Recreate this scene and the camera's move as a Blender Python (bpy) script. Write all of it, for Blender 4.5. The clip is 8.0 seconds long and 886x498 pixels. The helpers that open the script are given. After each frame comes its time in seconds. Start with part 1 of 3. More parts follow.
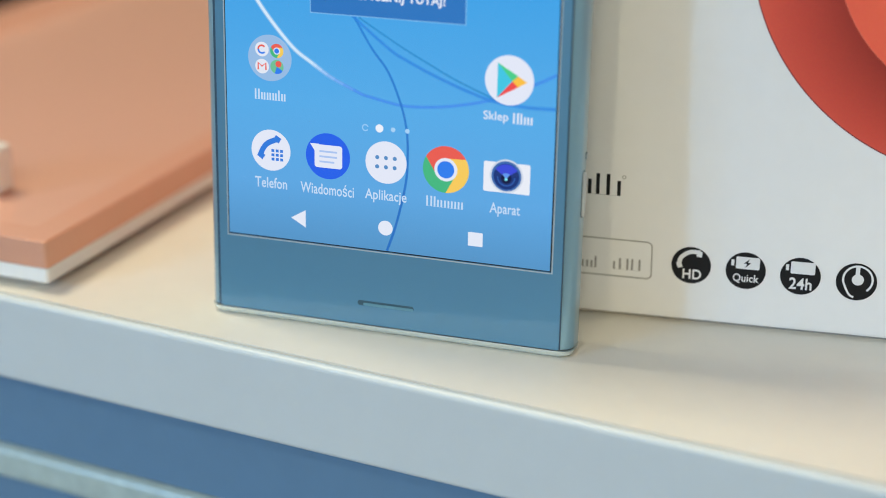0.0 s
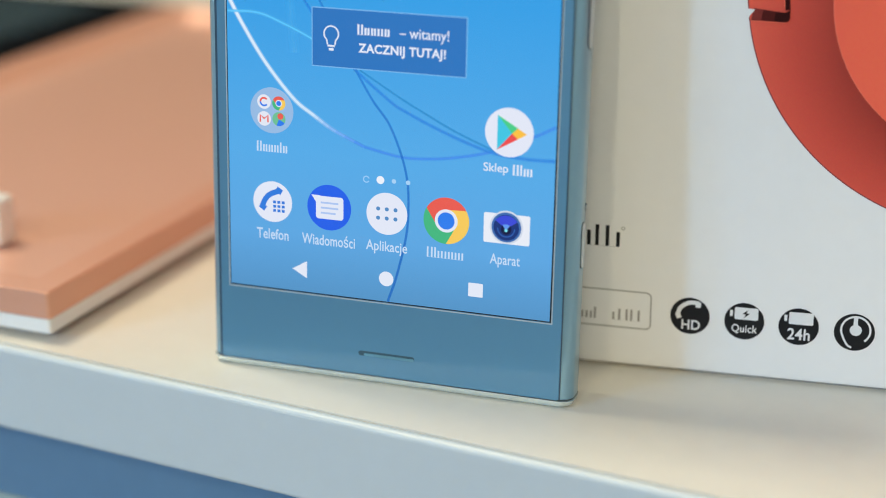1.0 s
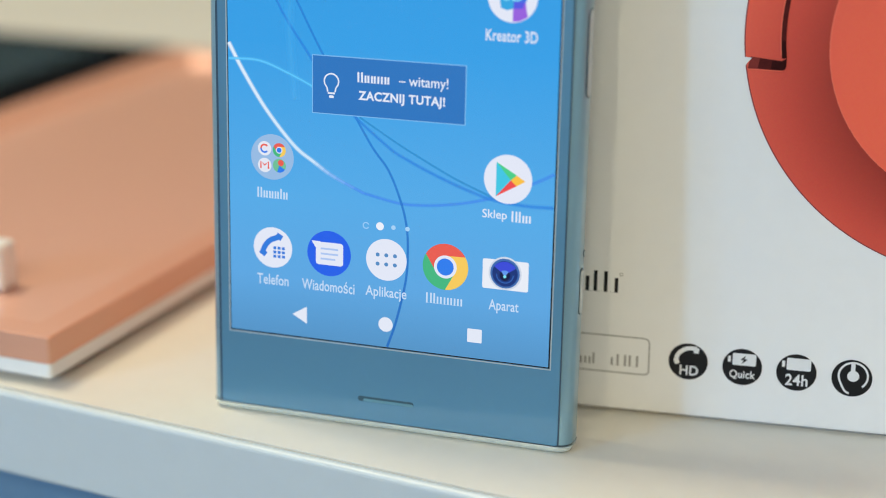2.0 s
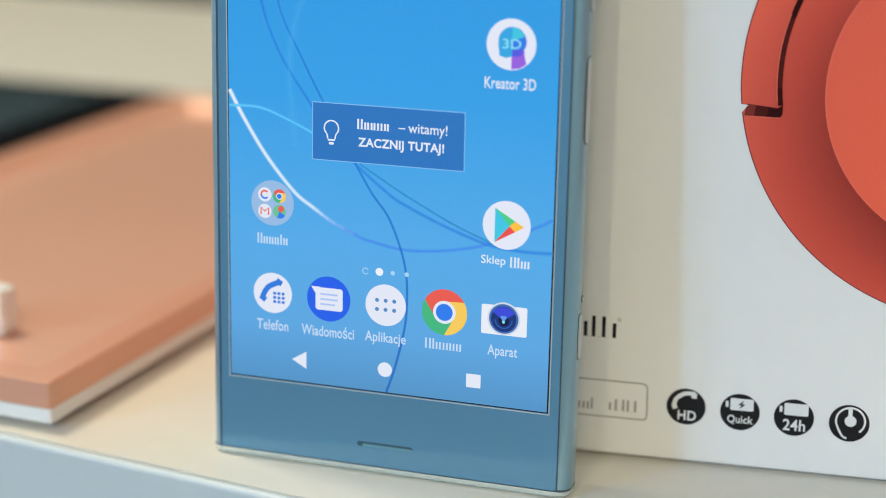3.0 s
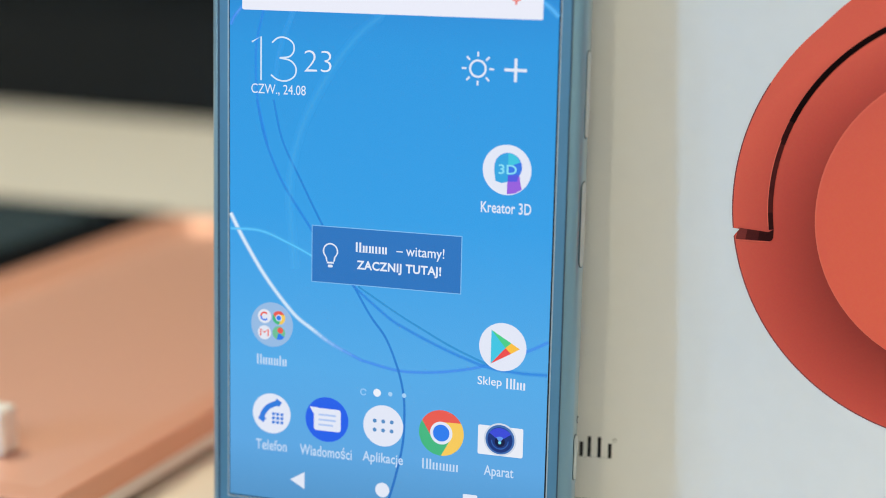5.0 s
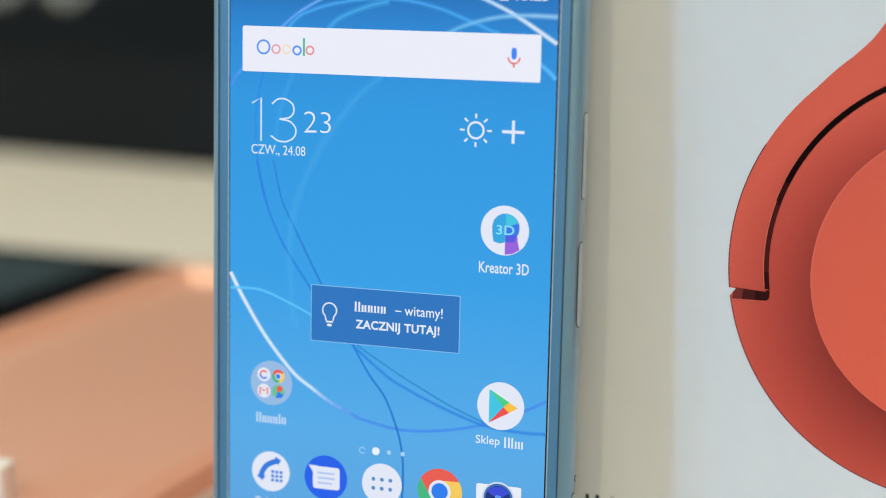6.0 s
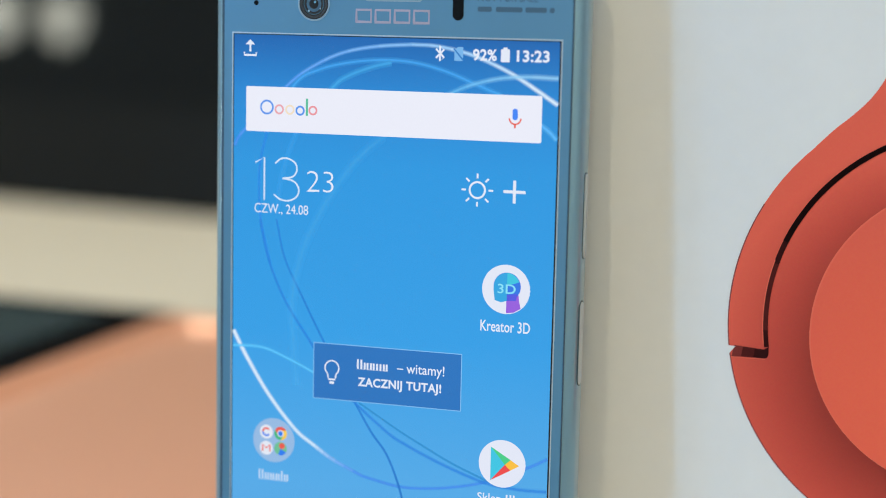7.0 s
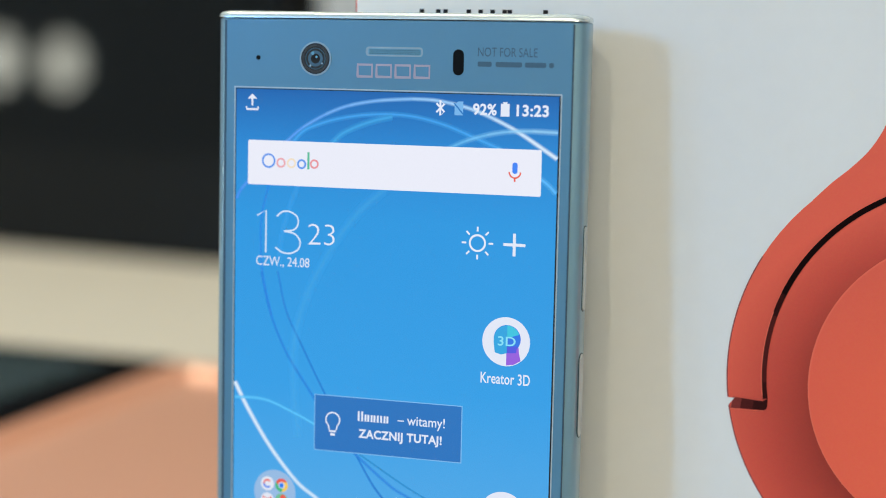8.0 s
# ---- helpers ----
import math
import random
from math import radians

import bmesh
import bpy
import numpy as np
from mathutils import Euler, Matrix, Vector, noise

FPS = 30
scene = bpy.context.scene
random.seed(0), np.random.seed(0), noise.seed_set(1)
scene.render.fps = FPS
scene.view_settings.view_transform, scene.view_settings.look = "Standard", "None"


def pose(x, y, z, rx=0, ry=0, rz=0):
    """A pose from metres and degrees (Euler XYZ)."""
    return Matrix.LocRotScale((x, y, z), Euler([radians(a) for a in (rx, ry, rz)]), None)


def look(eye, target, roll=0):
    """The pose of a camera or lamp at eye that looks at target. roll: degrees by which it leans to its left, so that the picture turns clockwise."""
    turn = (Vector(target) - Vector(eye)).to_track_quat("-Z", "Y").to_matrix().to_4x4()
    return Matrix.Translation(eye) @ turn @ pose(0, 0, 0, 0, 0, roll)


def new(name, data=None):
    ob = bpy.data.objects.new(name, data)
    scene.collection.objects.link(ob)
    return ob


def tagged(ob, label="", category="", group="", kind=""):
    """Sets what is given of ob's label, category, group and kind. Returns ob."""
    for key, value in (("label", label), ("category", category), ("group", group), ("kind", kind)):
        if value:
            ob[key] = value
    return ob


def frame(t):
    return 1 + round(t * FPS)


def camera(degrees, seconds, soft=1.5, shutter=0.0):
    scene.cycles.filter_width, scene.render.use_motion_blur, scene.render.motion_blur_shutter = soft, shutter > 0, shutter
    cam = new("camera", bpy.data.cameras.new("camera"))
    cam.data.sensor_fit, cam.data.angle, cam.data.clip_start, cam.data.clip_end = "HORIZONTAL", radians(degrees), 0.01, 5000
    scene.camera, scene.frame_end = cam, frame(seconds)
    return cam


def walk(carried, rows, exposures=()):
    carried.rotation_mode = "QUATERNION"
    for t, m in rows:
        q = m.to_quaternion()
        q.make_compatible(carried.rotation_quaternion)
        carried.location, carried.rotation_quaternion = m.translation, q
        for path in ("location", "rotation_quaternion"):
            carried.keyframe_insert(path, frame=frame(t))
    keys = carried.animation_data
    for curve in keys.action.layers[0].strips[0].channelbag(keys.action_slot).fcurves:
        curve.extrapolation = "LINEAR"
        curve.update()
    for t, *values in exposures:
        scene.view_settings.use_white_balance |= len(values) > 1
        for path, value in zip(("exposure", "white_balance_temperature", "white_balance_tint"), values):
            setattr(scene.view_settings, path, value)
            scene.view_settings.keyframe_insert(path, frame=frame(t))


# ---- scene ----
cam = camera(28.5, 8.0, soft=0.95)
cam.data.dof.use_dof = True
cam.data.dof.focus_distance = 0.291
cam.data.dof.aperture_fstop = 7.8

ROWS = [
    (0.0, 0.09546, -0.25943, 1.12037, 69.072, -0.251, 18.302),
    (0.5, 0.09593, -0.26024, 1.12075, 69.948, -0.266, 18.356),
    (1.0, 0.09574, -0.26142, 1.12075, 70.804, -0.267, 18.247),
    (1.5, 0.09627, -0.26196, 1.12147, 71.475, -0.289, 18.303),
    (3.0, 0.09675, -0.26415, 1.12271, 73.620, -0.342, 18.232),
    (3.5, 0.09714, -0.26515, 1.12319, 74.426, -0.365, 18.202),
    (4.0, 0.09761, -0.26598, 1.12386, 75.257, -0.408, 18.246),
    (4.5, 0.09779, -0.26714, 1.12427, 76.395, -0.410, 18.183),
    (6.0, 0.09890, -0.26928, 1.12885, 78.674, -0.400, 18.186),
    (6.5, 0.09829, -0.27013, 1.13133, 79.199, -0.416, 18.069),
    (7.0, 0.09857, -0.27128, 1.13200, 80.056, -0.414, 18.062),
    (7.5, 0.09751, -0.27260, 1.13288, 80.871, -0.430, 17.791),
    (8.0, 0.09887, -0.27303, 1.13365, 81.521, -0.398, 18.023),
]
walk(cam, [(t, pose(x, y, z, rx, ry, rz)) for t, x, y, z, rx, ry, rz in ROWS])

# ---- light: a cool window on one side, a warm ceiling panel ----
scene.view_settings.exposure = 0.0
world = bpy.data.worlds.new("world")
scene.world = world
world.use_nodes = True
sky = world.node_tree.nodes.new("ShaderNodeTexSky")
sky.sky_type = "NISHITA"
sky.sun_disc = False
sky.sun_elevation, sky.sun_rotation = radians(35), radians(140)
world.node_tree.links.new(sky.outputs[0], world.node_tree.nodes["Background"].inputs[0])
world.node_tree.nodes["Background"].inputs[1].default_value = 0.08


def area_lamp(name, m, sx, sy, watts, color):
    data = bpy.data.lights.new(name, "AREA")
    data.shape, data.size, data.size_y, data.energy, data.color = "RECTANGLE", sx, sy, watts, color
    ob = new(name, data)
    ob.matrix_world = m
    return ob


area_lamp("window_light", look((-2.38, -3.22, 2.15), (0.0, 0.0, 1.05)), 0.26, 0.60, 47, (0.225, 0.545, 1.0))
area_lamp("side_window_light", look((-2.38, -2.38, 2.10), (0.0, 0.0, 1.05)), 0.26, 0.60, 12, (0.225, 0.545, 1.0))
WARM = (1.0, 0.88, 0.615)
area_lamp("ceiling_light_glow", look((-0.70, 0.15, 2.74), (-0.70, 0.1499, 0.0)), 0.5, 0.3, 23.5, WARM)
area_lamp("front_ceiling_light_glow", look((0.90, -3.1, 2.74), (0.90, -3.0999, 0.0)), 1.1, 0.5, 50, WARM)
area_lamp("downlight_glow", look((-0.12, -2.0, 2.74), (-0.12, -1.9999, 0.0)), 0.14, 0.14, 14, WARM)


# ---- materials ----
def lin(r, g, b):
    return tuple(((c / 255 + 0.055) / 1.055) ** 2.4 if c > 10 else c / 255 / 12.92 for c in (r, g, b)) + (1.0,)


def mat(name, color, rough=0.5, metal=0.0, spread=0.08, scale=60.0, bump=0.0, coat=0.0, spec=0.5, grain=8.0, worn=0.04):
    """A surface with broad mottling and fine grain in colour, roughness and relief."""
    m = bpy.data.materials.new(name)
    m.use_nodes = True
    nt = m.node_tree
    p = nt.nodes["Principled BSDF"]
    co = nt.nodes.new("ShaderNodeTexCoord")
    big, fine = nt.nodes.new("ShaderNodeTexNoise"), nt.nodes.new("ShaderNodeTexNoise")
    big.inputs["Scale"].default_value = scale
    big.inputs["Detail"].default_value = 4
    fine.inputs["Scale"].default_value = scale * grain
    fine.inputs["Detail"].default_value = 3
    mixed = nt.nodes.new("ShaderNodeMath")
    mixed.operation = "ADD"
    for n in (big, fine):
        nt.links.new(co.outputs["Object"], n.inputs["Vector"])
    nt.links.new(big.outputs["Fac"], mixed.inputs[0])
    nt.links.new(fine.outputs["Fac"], mixed.inputs[1])
    ramp = nt.nodes.new("ShaderNodeMapRange")
    ramp.inputs["From Min"].default_value, ramp.inputs["From Max"].default_value = 0.6, 1.4
    ramp.inputs["To Min"].default_value, ramp.inputs["To Max"].default_value = 1 - spread, 1 + spread
    nt.links.new(mixed.outputs[0], ramp.inputs["Value"])
    tint = nt.nodes.new("ShaderNodeVectorMath")
    tint.operation = "SCALE"
    tint.inputs[0].default_value = color[:3]
    nt.links.new(ramp.outputs[0], tint.inputs["Scale"])
    nt.links.new(tint.outputs[0], p.inputs["Base Color"])
    rr = nt.nodes.new("ShaderNodeMapRange")
    rr.inputs["From Min"].default_value, rr.inputs["From Max"].default_value = 0.3, 0.7
    rr.inputs["To Min"].default_value, rr.inputs["To Max"].default_value = rough * (1 - worn), min(1.0, rough * (1 + worn))
    nt.links.new(fine.outputs["Fac"], rr.inputs["Value"])
    nt.links.new(rr.outputs[0], p.inputs["Roughness"])
    p.inputs["Metallic"].default_value = metal
    p.inputs["Coat Weight"].default_value = coat
    p.inputs["Coat Roughness"].default_value = 0.06
    p.inputs["Specular IOR Level"].default_value = spec
    if bump:
        b = nt.nodes.new("ShaderNodeBump")
        b.inputs["Strength"].default_value = bump
        b.inputs["Distance"].default_value = 0.0002
        nt.links.new(fine.outputs["Fac"], b.inputs["Height"])
        nt.links.new(b.outputs[0], p.inputs["Normal"])
    return m


lit_cache = {}


def lit(r, g, b, strength=1.0, alpha=1.0):
    """A colour of the glowing display under its cover glass."""
    key = (r, g, b, strength, alpha)
    if key not in lit_cache:
        m = bpy.data.materials.new("display_colour")
        m.use_nodes = True
        p = m.node_tree.nodes["Principled BSDF"]
        p.inputs["Base Color"].default_value = (0.004, 0.004, 0.005, 1)
        p.inputs["Roughness"].default_value = 0.12
        p.inputs["Specular IOR Level"].default_value = 0.3
        p.inputs["Emission Color"].default_value = lin(r, g, b)
        p.inputs["Emission Strength"].default_value = strength
        p.inputs["Alpha"].default_value = alpha
        lit_cache[key] = m
    return lit_cache[key]


def wallpaper_mat():
    """The display's blue background: a soft gradient over its height, with reflected glare painted in low down."""
    m = bpy.data.materials.new("wallpaper")
    m.use_nodes = True
    nt = m.node_tree
    p = nt.nodes["Principled BSDF"]
    p.inputs["Base Color"].default_value = (0.004, 0.004, 0.005, 1)
    p.inputs["Roughness"].default_value = 0.12
    p.inputs["Specular IOR Level"].default_value = 0.3
    co = nt.nodes.new("ShaderNodeTexCoord")
    sep = nt.nodes.new("ShaderNodeSeparateXYZ")
    nt.links.new(co.outputs["Object"], sep.inputs[0])
    rng = nt.nodes.new("ShaderNodeMapRange")
    rng.inputs["From Min"].default_value, rng.inputs["From Max"].default_value = 0.0145, 0.1163
    nt.links.new(sep.outputs["Z"], rng.inputs["Value"])
    ramp = nt.nodes.new("ShaderNodeValToRGB")
    # the lowest stops are lightened for glare on the glass
    stops = ((0.0, (86, 150, 202)), (0.10, (94, 168, 228)), (0.24, (86, 172, 234)), (0.5, (54, 160, 232)), (0.78, (46, 153, 226)), (0.90, (42, 138, 214)), (1.0, (32, 100, 176)))
    els = ramp.color_ramp.elements
    els[0].position, els[0].color = stops[0][0], lin(*stops[0][1])
    els[1].position, els[1].color = stops[-1][0], lin(*stops[-1][1])
    for pos, c in stops[1:-1]:
        els.new(pos).color = lin(*c)
    nt.links.new(rng.outputs[0], ramp.inputs[0])
    nt.links.new(ramp.outputs[0], p.inputs["Emission Color"])
    p.inputs["Emission Strength"].default_value = 0.97
    return m


def coral_print_mat(name, inner, outer, dark, mid, light, swing=0.0):
    """Printed picture of a coral plastic shell, shaded by the distance from the ear cup's centre and by the side it faces."""
    m = bpy.data.materials.new(name)
    m.use_nodes = True
    nt = m.node_tree
    p = nt.nodes["Principled BSDF"]
    p.inputs["Roughness"].default_value = 0.42
    p.inputs["Specular IOR Level"].default_value = 0.2
    co = nt.nodes.new("ShaderNodeTexCoord")
    off = nt.nodes.new("ShaderNodeVectorMath")
    off.operation = "SUBTRACT"
    off.inputs[1].default_value = (0.0646, 0.0, 0.0690)
    nt.links.new(co.outputs["Object"], off.inputs[0])
    flat_v = nt.nodes.new("ShaderNodeVectorMath")
    flat_v.operation = "MULTIPLY"
    flat_v.inputs[1].default_value = (1, 0, 1)
    nt.links.new(off.outputs[0], flat_v.inputs[0])
    ln = nt.nodes.new("ShaderNodeVectorMath")
    ln.operation = "LENGTH"
    nt.links.new(flat_v.outputs[0], ln.inputs[0])
    dot = nt.nodes.new("ShaderNodeVectorMath")
    dot.operation = "DOT_PRODUCT"
    dot.inputs[1].default_value = (0.35, 0.0, 0.94)
    nt.links.new(flat_v.outputs[0], dot.inputs[0])
    rel = nt.nodes.new("ShaderNodeMath")
    rel.operation = "MULTIPLY_ADD"
    rel.inputs[1].default_value = swing
    nt.links.new(dot.outputs["Value"], rel.inputs[0])
    nt.links.new(ln.outputs["Value"], rel.inputs[2])
    rng = nt.nodes.new("ShaderNodeMapRange")
    rng.inputs["From Min"].default_value, rng.inputs["From Max"].default_value = inner, outer
    nt.links.new(rel.outputs[0], rng.inputs["Value"])
    ramp = nt.nodes.new("ShaderNodeValToRGB")
    els = ramp.color_ramp.elements
    els[0].color, els[1].color = lin(*dark), lin(*light)
    els.new(0.5).color = lin(*mid)
    nt.links.new(rng.outputs[0], ramp.inputs[0])
    grain = nt.nodes.new("ShaderNodeTexNoise")
    grain.inputs["Scale"].default_value = 2500
    nt.links.new(co.outputs["Object"], grain.inputs["Vector"])
    mix = nt.nodes.new("ShaderNodeMix")
    mix.data_type, mix.blend_type = "RGBA", "SOFT_LIGHT"
    mix.inputs["Factor"].default_value = 0.12
    nt.links.new(ramp.outputs[0], mix.inputs["A"])
    nt.links.new(grain.outputs["Color"], mix.inputs["B"])
    nt.links.new(mix.outputs["Result"], p.inputs["Base Color"])
    return m


M = dict(
    laminate=mat("cream_laminate", (0.75, 0.715, 0.635), 0.34, spread=0.025, scale=25, bump=0.05),
    edging=mat("white_edge_band", (0.59, 0.645, 0.66), 0.38, spread=0.02, scale=25),
    blue=mat("blue_lacquer", (0.115, 0.225, 0.36), 0.35, spread=0.05, scale=20),
    pale=mat("pale_green_strip", (0.42, 0.52, 0.50), 0.3, spread=0.15, scale=40),
    card=mat("white_card", (0.83, 0.825, 0.815), 0.45, spread=0.015, scale=35, bump=0.04),
    card_red=mat("coral_card", (0.62, 0.10, 0.06), 0.45, spread=0.03),
    ink=mat("black_ink", (0.010, 0.010, 0.012), 0.5, spread=0.1, scale=400, spec=0.2),
    # grey of the small print, and of the contact shade painted under the carton
    ink_shade_grey=mat("grey_ink_and_shade", (0.30, 0.29, 0.27), 0.5, spread=0.05, scale=400),
    ink_white=mat("white_ink", (0.78, 0.78, 0.78), 0.5, spread=0.02, scale=300),
    slot_ink=mat("dark_red_ink", (0.008, 0.002, 0.002), 0.6, spread=0.3, scale=900, spec=0.05),
    plum_ink=mat("plum_shadow_ink", (0.085, 0.012, 0.011), 0.55, spread=0.2, scale=900, spec=0.08),
    red_ink=mat("dull_red_ink", (0.22, 0.034, 0.028), 0.55, spread=0.15, scale=900, spec=0.1),
    seam=mat("dark_blue_seam", (0.035, 0.08, 0.13), 0.35, spread=0.1, scale=300),
    rim_ink=mat("plum_ink", (0.26, 0.055, 0.06), 0.5, spread=0.1, scale=900, spec=0.15),
    notch_ink=mat("brown_red_ink", (0.035, 0.005, 0.005), 0.55, spread=0.3, scale=900, spec=0.08),
    shell=coral_print_mat("coral_shell_print", 0.0205, 0.0385, (146, 50, 42), (208, 80, 66), (242, 103, 82), 0.20),
    lip=coral_print_mat("coral_lip_print", 0.0, 0.1, (244, 114, 92), (240, 110, 88), (236, 108, 86)),
    disc=coral_print_mat("coral_disc_print", -0.020, 0.040, (250, 110, 80), (246, 106, 80), (234, 100, 82), 0.5),
    body=mat("blue_metallic_body", (0.25, 0.43, 0.55), 0.28, metal=0.6, spread=0.01, scale=60, coat=0.3, worn=0.02),
    cap=mat("mint_polished_cap", (0.74, 0.82, 0.81), 0.20, metal=0.65, spread=0.02, scale=200),
    front=mat("blue_front_glass", (0.10, 0.275, 0.43), 0.30, metal=0.25, spread=0.008, scale=40, coat=1.0, worn=0.01),
    button=mat("blue_satin_button", (0.56, 0.62, 0.66), 0.32, metal=0.4, spread=0.03, scale=300),
    black=mat("black_gloss", (0.006, 0.006, 0.007), 0.10, spread=0.1, scale=100, coat=0.4),
    lens=mat("lens_glass", (0.010, 0.014, 0.022), 0.04, spread=0.2, scale=300, coat=1.0),
    lens_rim=mat("brown_lens_rim", (0.05, 0.045, 0.04), 0.35, metal=0.4, spread=0.4, scale=900),
    sensor=mat("sensor_black", (0.003, 0.003, 0.003), 0.5, spread=0.1, scale=300, spec=0.1),
    lens_ring=mat("lens_ring", (0.36, 0.44, 0.48), 0.3, metal=0.8, spread=0.05, scale=300),
    mesh=mat("speaker_mesh", (0.16, 0.36, 0.46), 0.4, metal=0.6, spread=0.1, scale=600),
    pink=mat("pink_silver_letters", (0.50, 0.40, 0.45), 0.35, metal=0.6, spread=0.03, scale=300),
    slot=mat("speaker_slot", (0.03, 0.085, 0.12), 0.5, spread=0.1, scale=500),
    grey_print=mat("grey_blue_print", (0.045, 0.115, 0.18), 0.5, spread=0.05, scale=500),
    copper=mat("copper_satin", (0.76, 0.375, 0.245), 0.30, coat=0.35, metal=0.1, spread=0.012, scale=14, worn=0.01),
    # the rim's copper again, made paler for the light reflected on the tray floor
    copper_in=mat("copper_satin_lightened", (0.78, 0.43, 0.31), 0.30, coat=0.35, metal=0.1, spread=0.012, scale=14, worn=0.01),
    white_plastic=mat("white_plastic", (0.86, 0.86, 0.84), 0.35, spread=0.02, scale=80),
    dark_glass=mat("dark_glass_sky_tint", (0.06, 0.095, 0.11), 0.10, spread=0.05, scale=30, coat=0.6),
    screen_off=mat("monitor_glass", (0.0085, 0.0100, 0.0106), 0.03, spread=0.05, scale=30, spec=0.12, worn=0.0),
    bezel=mat("matt_black_plastic", (0.006, 0.006, 0.006), 0.6, spread=0.1, scale=60, spec=0.12),
    wall=mat("grey_wall_paint", (0.62, 0.62, 0.60), 0.85, spread=0.04, scale=3, bump=0.1),
    ceiling=mat("white_ceiling_paint", (0.78, 0.78, 0.76), 0.9, spread=0.03, scale=3),
    floor=mat("grey_floor", (0.24, 0.235, 0.225), 0.5, spread=0.1, scale=4),
    aluminium=mat("white_window_frame", (0.72, 0.72, 0.72), 0.4, spread=0.02, scale=20),
)
M["wallpaper"] = wallpaper_mat()


# ---- helpers for shapes ----
def part(name, bm, material, parent=None, label="", smooth=False):
    """Links a bmesh as one mesh object, under a thing or a part."""
    if smooth is not None:
        bmesh.ops.recalc_face_normals(bm, faces=bm.faces)
    me = bpy.data.meshes.new(name)
    for f in bm.faces:
        f.smooth = bool(smooth)
    bm.to_mesh(me)
    bm.free()
    for m in material if isinstance(material, (list, tuple)) else (material,):
        me.materials.append(m)
    if smooth:
        me.set_sharp_from_angle(angle=radians(35))
    ob = new(name, me)
    ob.parent = parent
    if label:
        ob["label"] = label
    return ob


def thing(name, m, label, category, group="", kind=""):
    ob = new(name)
    ob.empty_display_size = 0.02
    ob.matrix_world = m
    return tagged(ob, label, category, group, kind)


def box_bm(x0, y0, z0, x1, y1, z1, bevel=0.0, seg=2):
    bm = bmesh.new()
    bmesh.ops.create_cube(bm, size=1)
    for v in bm.verts:
        v.co = ((x0 + x1) / 2 + v.co.x * (x1 - x0), (y0 + y1) / 2 + v.co.y * (y1 - y0), (z0 + z1) / 2 + v.co.z * (z1 - z0))
    if bevel:
        bmesh.ops.bevel(bm, geom=bm.edges[:], offset=bevel, segments=seg, profile=0.5, affect="EDGES")
    return bm


def join_bm(*bms):
    out = bmesh.new()
    for b in bms:
        me = bpy.data.meshes.new("joined")
        b.to_mesh(me)
        b.free()
        out.from_mesh(me)
        bpy.data.meshes.remove(me)
    return out


def rounded_loop(x0, y0, x1, y1, radii, n=6):
    """A counter-clockwise rectangle with rounded corners: radii at (x0,y0), (x1,y0), (x1,y1), (x0,y1)."""
    pts = []
    for (cx, cy, a0), r in zip(((x0, y0, 180), (x1, y0, 270), (x1, y1, 0), (x0, y1, 90)), radii):
        sx, sy = (1 if cx == x0 else -1), (1 if cy == y0 else -1)
        for i in range(n + 1):
            a = radians(a0 + 90 * i / n)
            pts.append((cx + sx * r + r * math.cos(a), cy + sy * r + r * math.sin(a)))
    return pts


def loft_bm(loop, levels, axis="z"):
    """Stacks a loop at levels of (height, inset) towards the loop's middle."""
    bm = bmesh.new()
    cx = sum(p[0] for p in loop) / len(loop)
    cy = sum(p[1] for p in loop) / len(loop)
    hx = max(abs(p[0] - cx) for p in loop)
    hy = max(abs(p[1] - cy) for p in loop)
    rings = []
    for h, inset in levels:
        ring = []
        for x, y in loop:
            px, py = cx + (x - cx) * (hx - inset) / hx, cy + (y - cy) * (hy - inset) / hy
            ring.append(bm.verts.new((px, py, h) if axis == "z" else (px, h, py)))
        rings.append(ring)
    n = len(loop)
    for a, b in zip(rings, rings[1:]):
        for i in range(n):
            bm.faces.new((a[i], a[(i + 1) % n], b[(i + 1) % n], b[i]))
    bm.faces.new(rings[0][::-1])
    bm.faces.new(rings[-1])
    return bm


def tube_bm(r0, r1, y0, y1, n=40):
    """A ring round the y axis, from y0 to y1."""
    bm = bmesh.new()
    rings = []
    for r, y in ((r0, y1), (r1, y1), (r1, y0), (r0, y0)):
        rings.append([bm.verts.new((r * math.cos(2 * math.pi * i / n), y, r * math.sin(2 * math.pi * i / n))) for i in range(n)])
    for k in range(4):
        a, b = rings[k], rings[(k + 1) % 4]
        for i in range(n):
            bm.faces.new((a[i], a[(i + 1) % n], b[(i + 1) % n], b[i]))
    return bm


# flat shapes, in millimetres on an upright face: lists of loops
def disc(cx, cz, r, n=36, rz=None):
    return [[(cx + r * math.cos(2 * math.pi * i / n), cz + (rz or r) * math.sin(2 * math.pi * i / n)) for i in range(n)]]


def ring(cx, cz, r0, r1, a0=0.0, a1=360.0, n=40):
    out = []
    for i in range(n):
        a, b = radians(a0 + (a1 - a0) * i / n), radians(a0 + (a1 - a0) * (i + 1) / n)
        out.append([(cx + r0 * math.cos(a), cz + r0 * math.sin(a)), (cx + r1 * math.cos(a), cz + r1 * math.sin(a)),
                    (cx + r1 * math.cos(b), cz + r1 * math.sin(b)), (cx + r0 * math.cos(b), cz + r0 * math.sin(b))])
    return out


def sector(cx, cz, r, a0, a1, n=14):
    return [[(cx, cz)] + [(cx + r * math.cos(radians(a0 + (a1 - a0) * i / n)), cz + r * math.sin(radians(a0 + (a1 - a0) * i / n))) for i in range(n + 1)]]


def rect(x0, z0, x1, z1):
    return [[(x0, z0), (x1, z0), (x1, z1), (x0, z1)]]


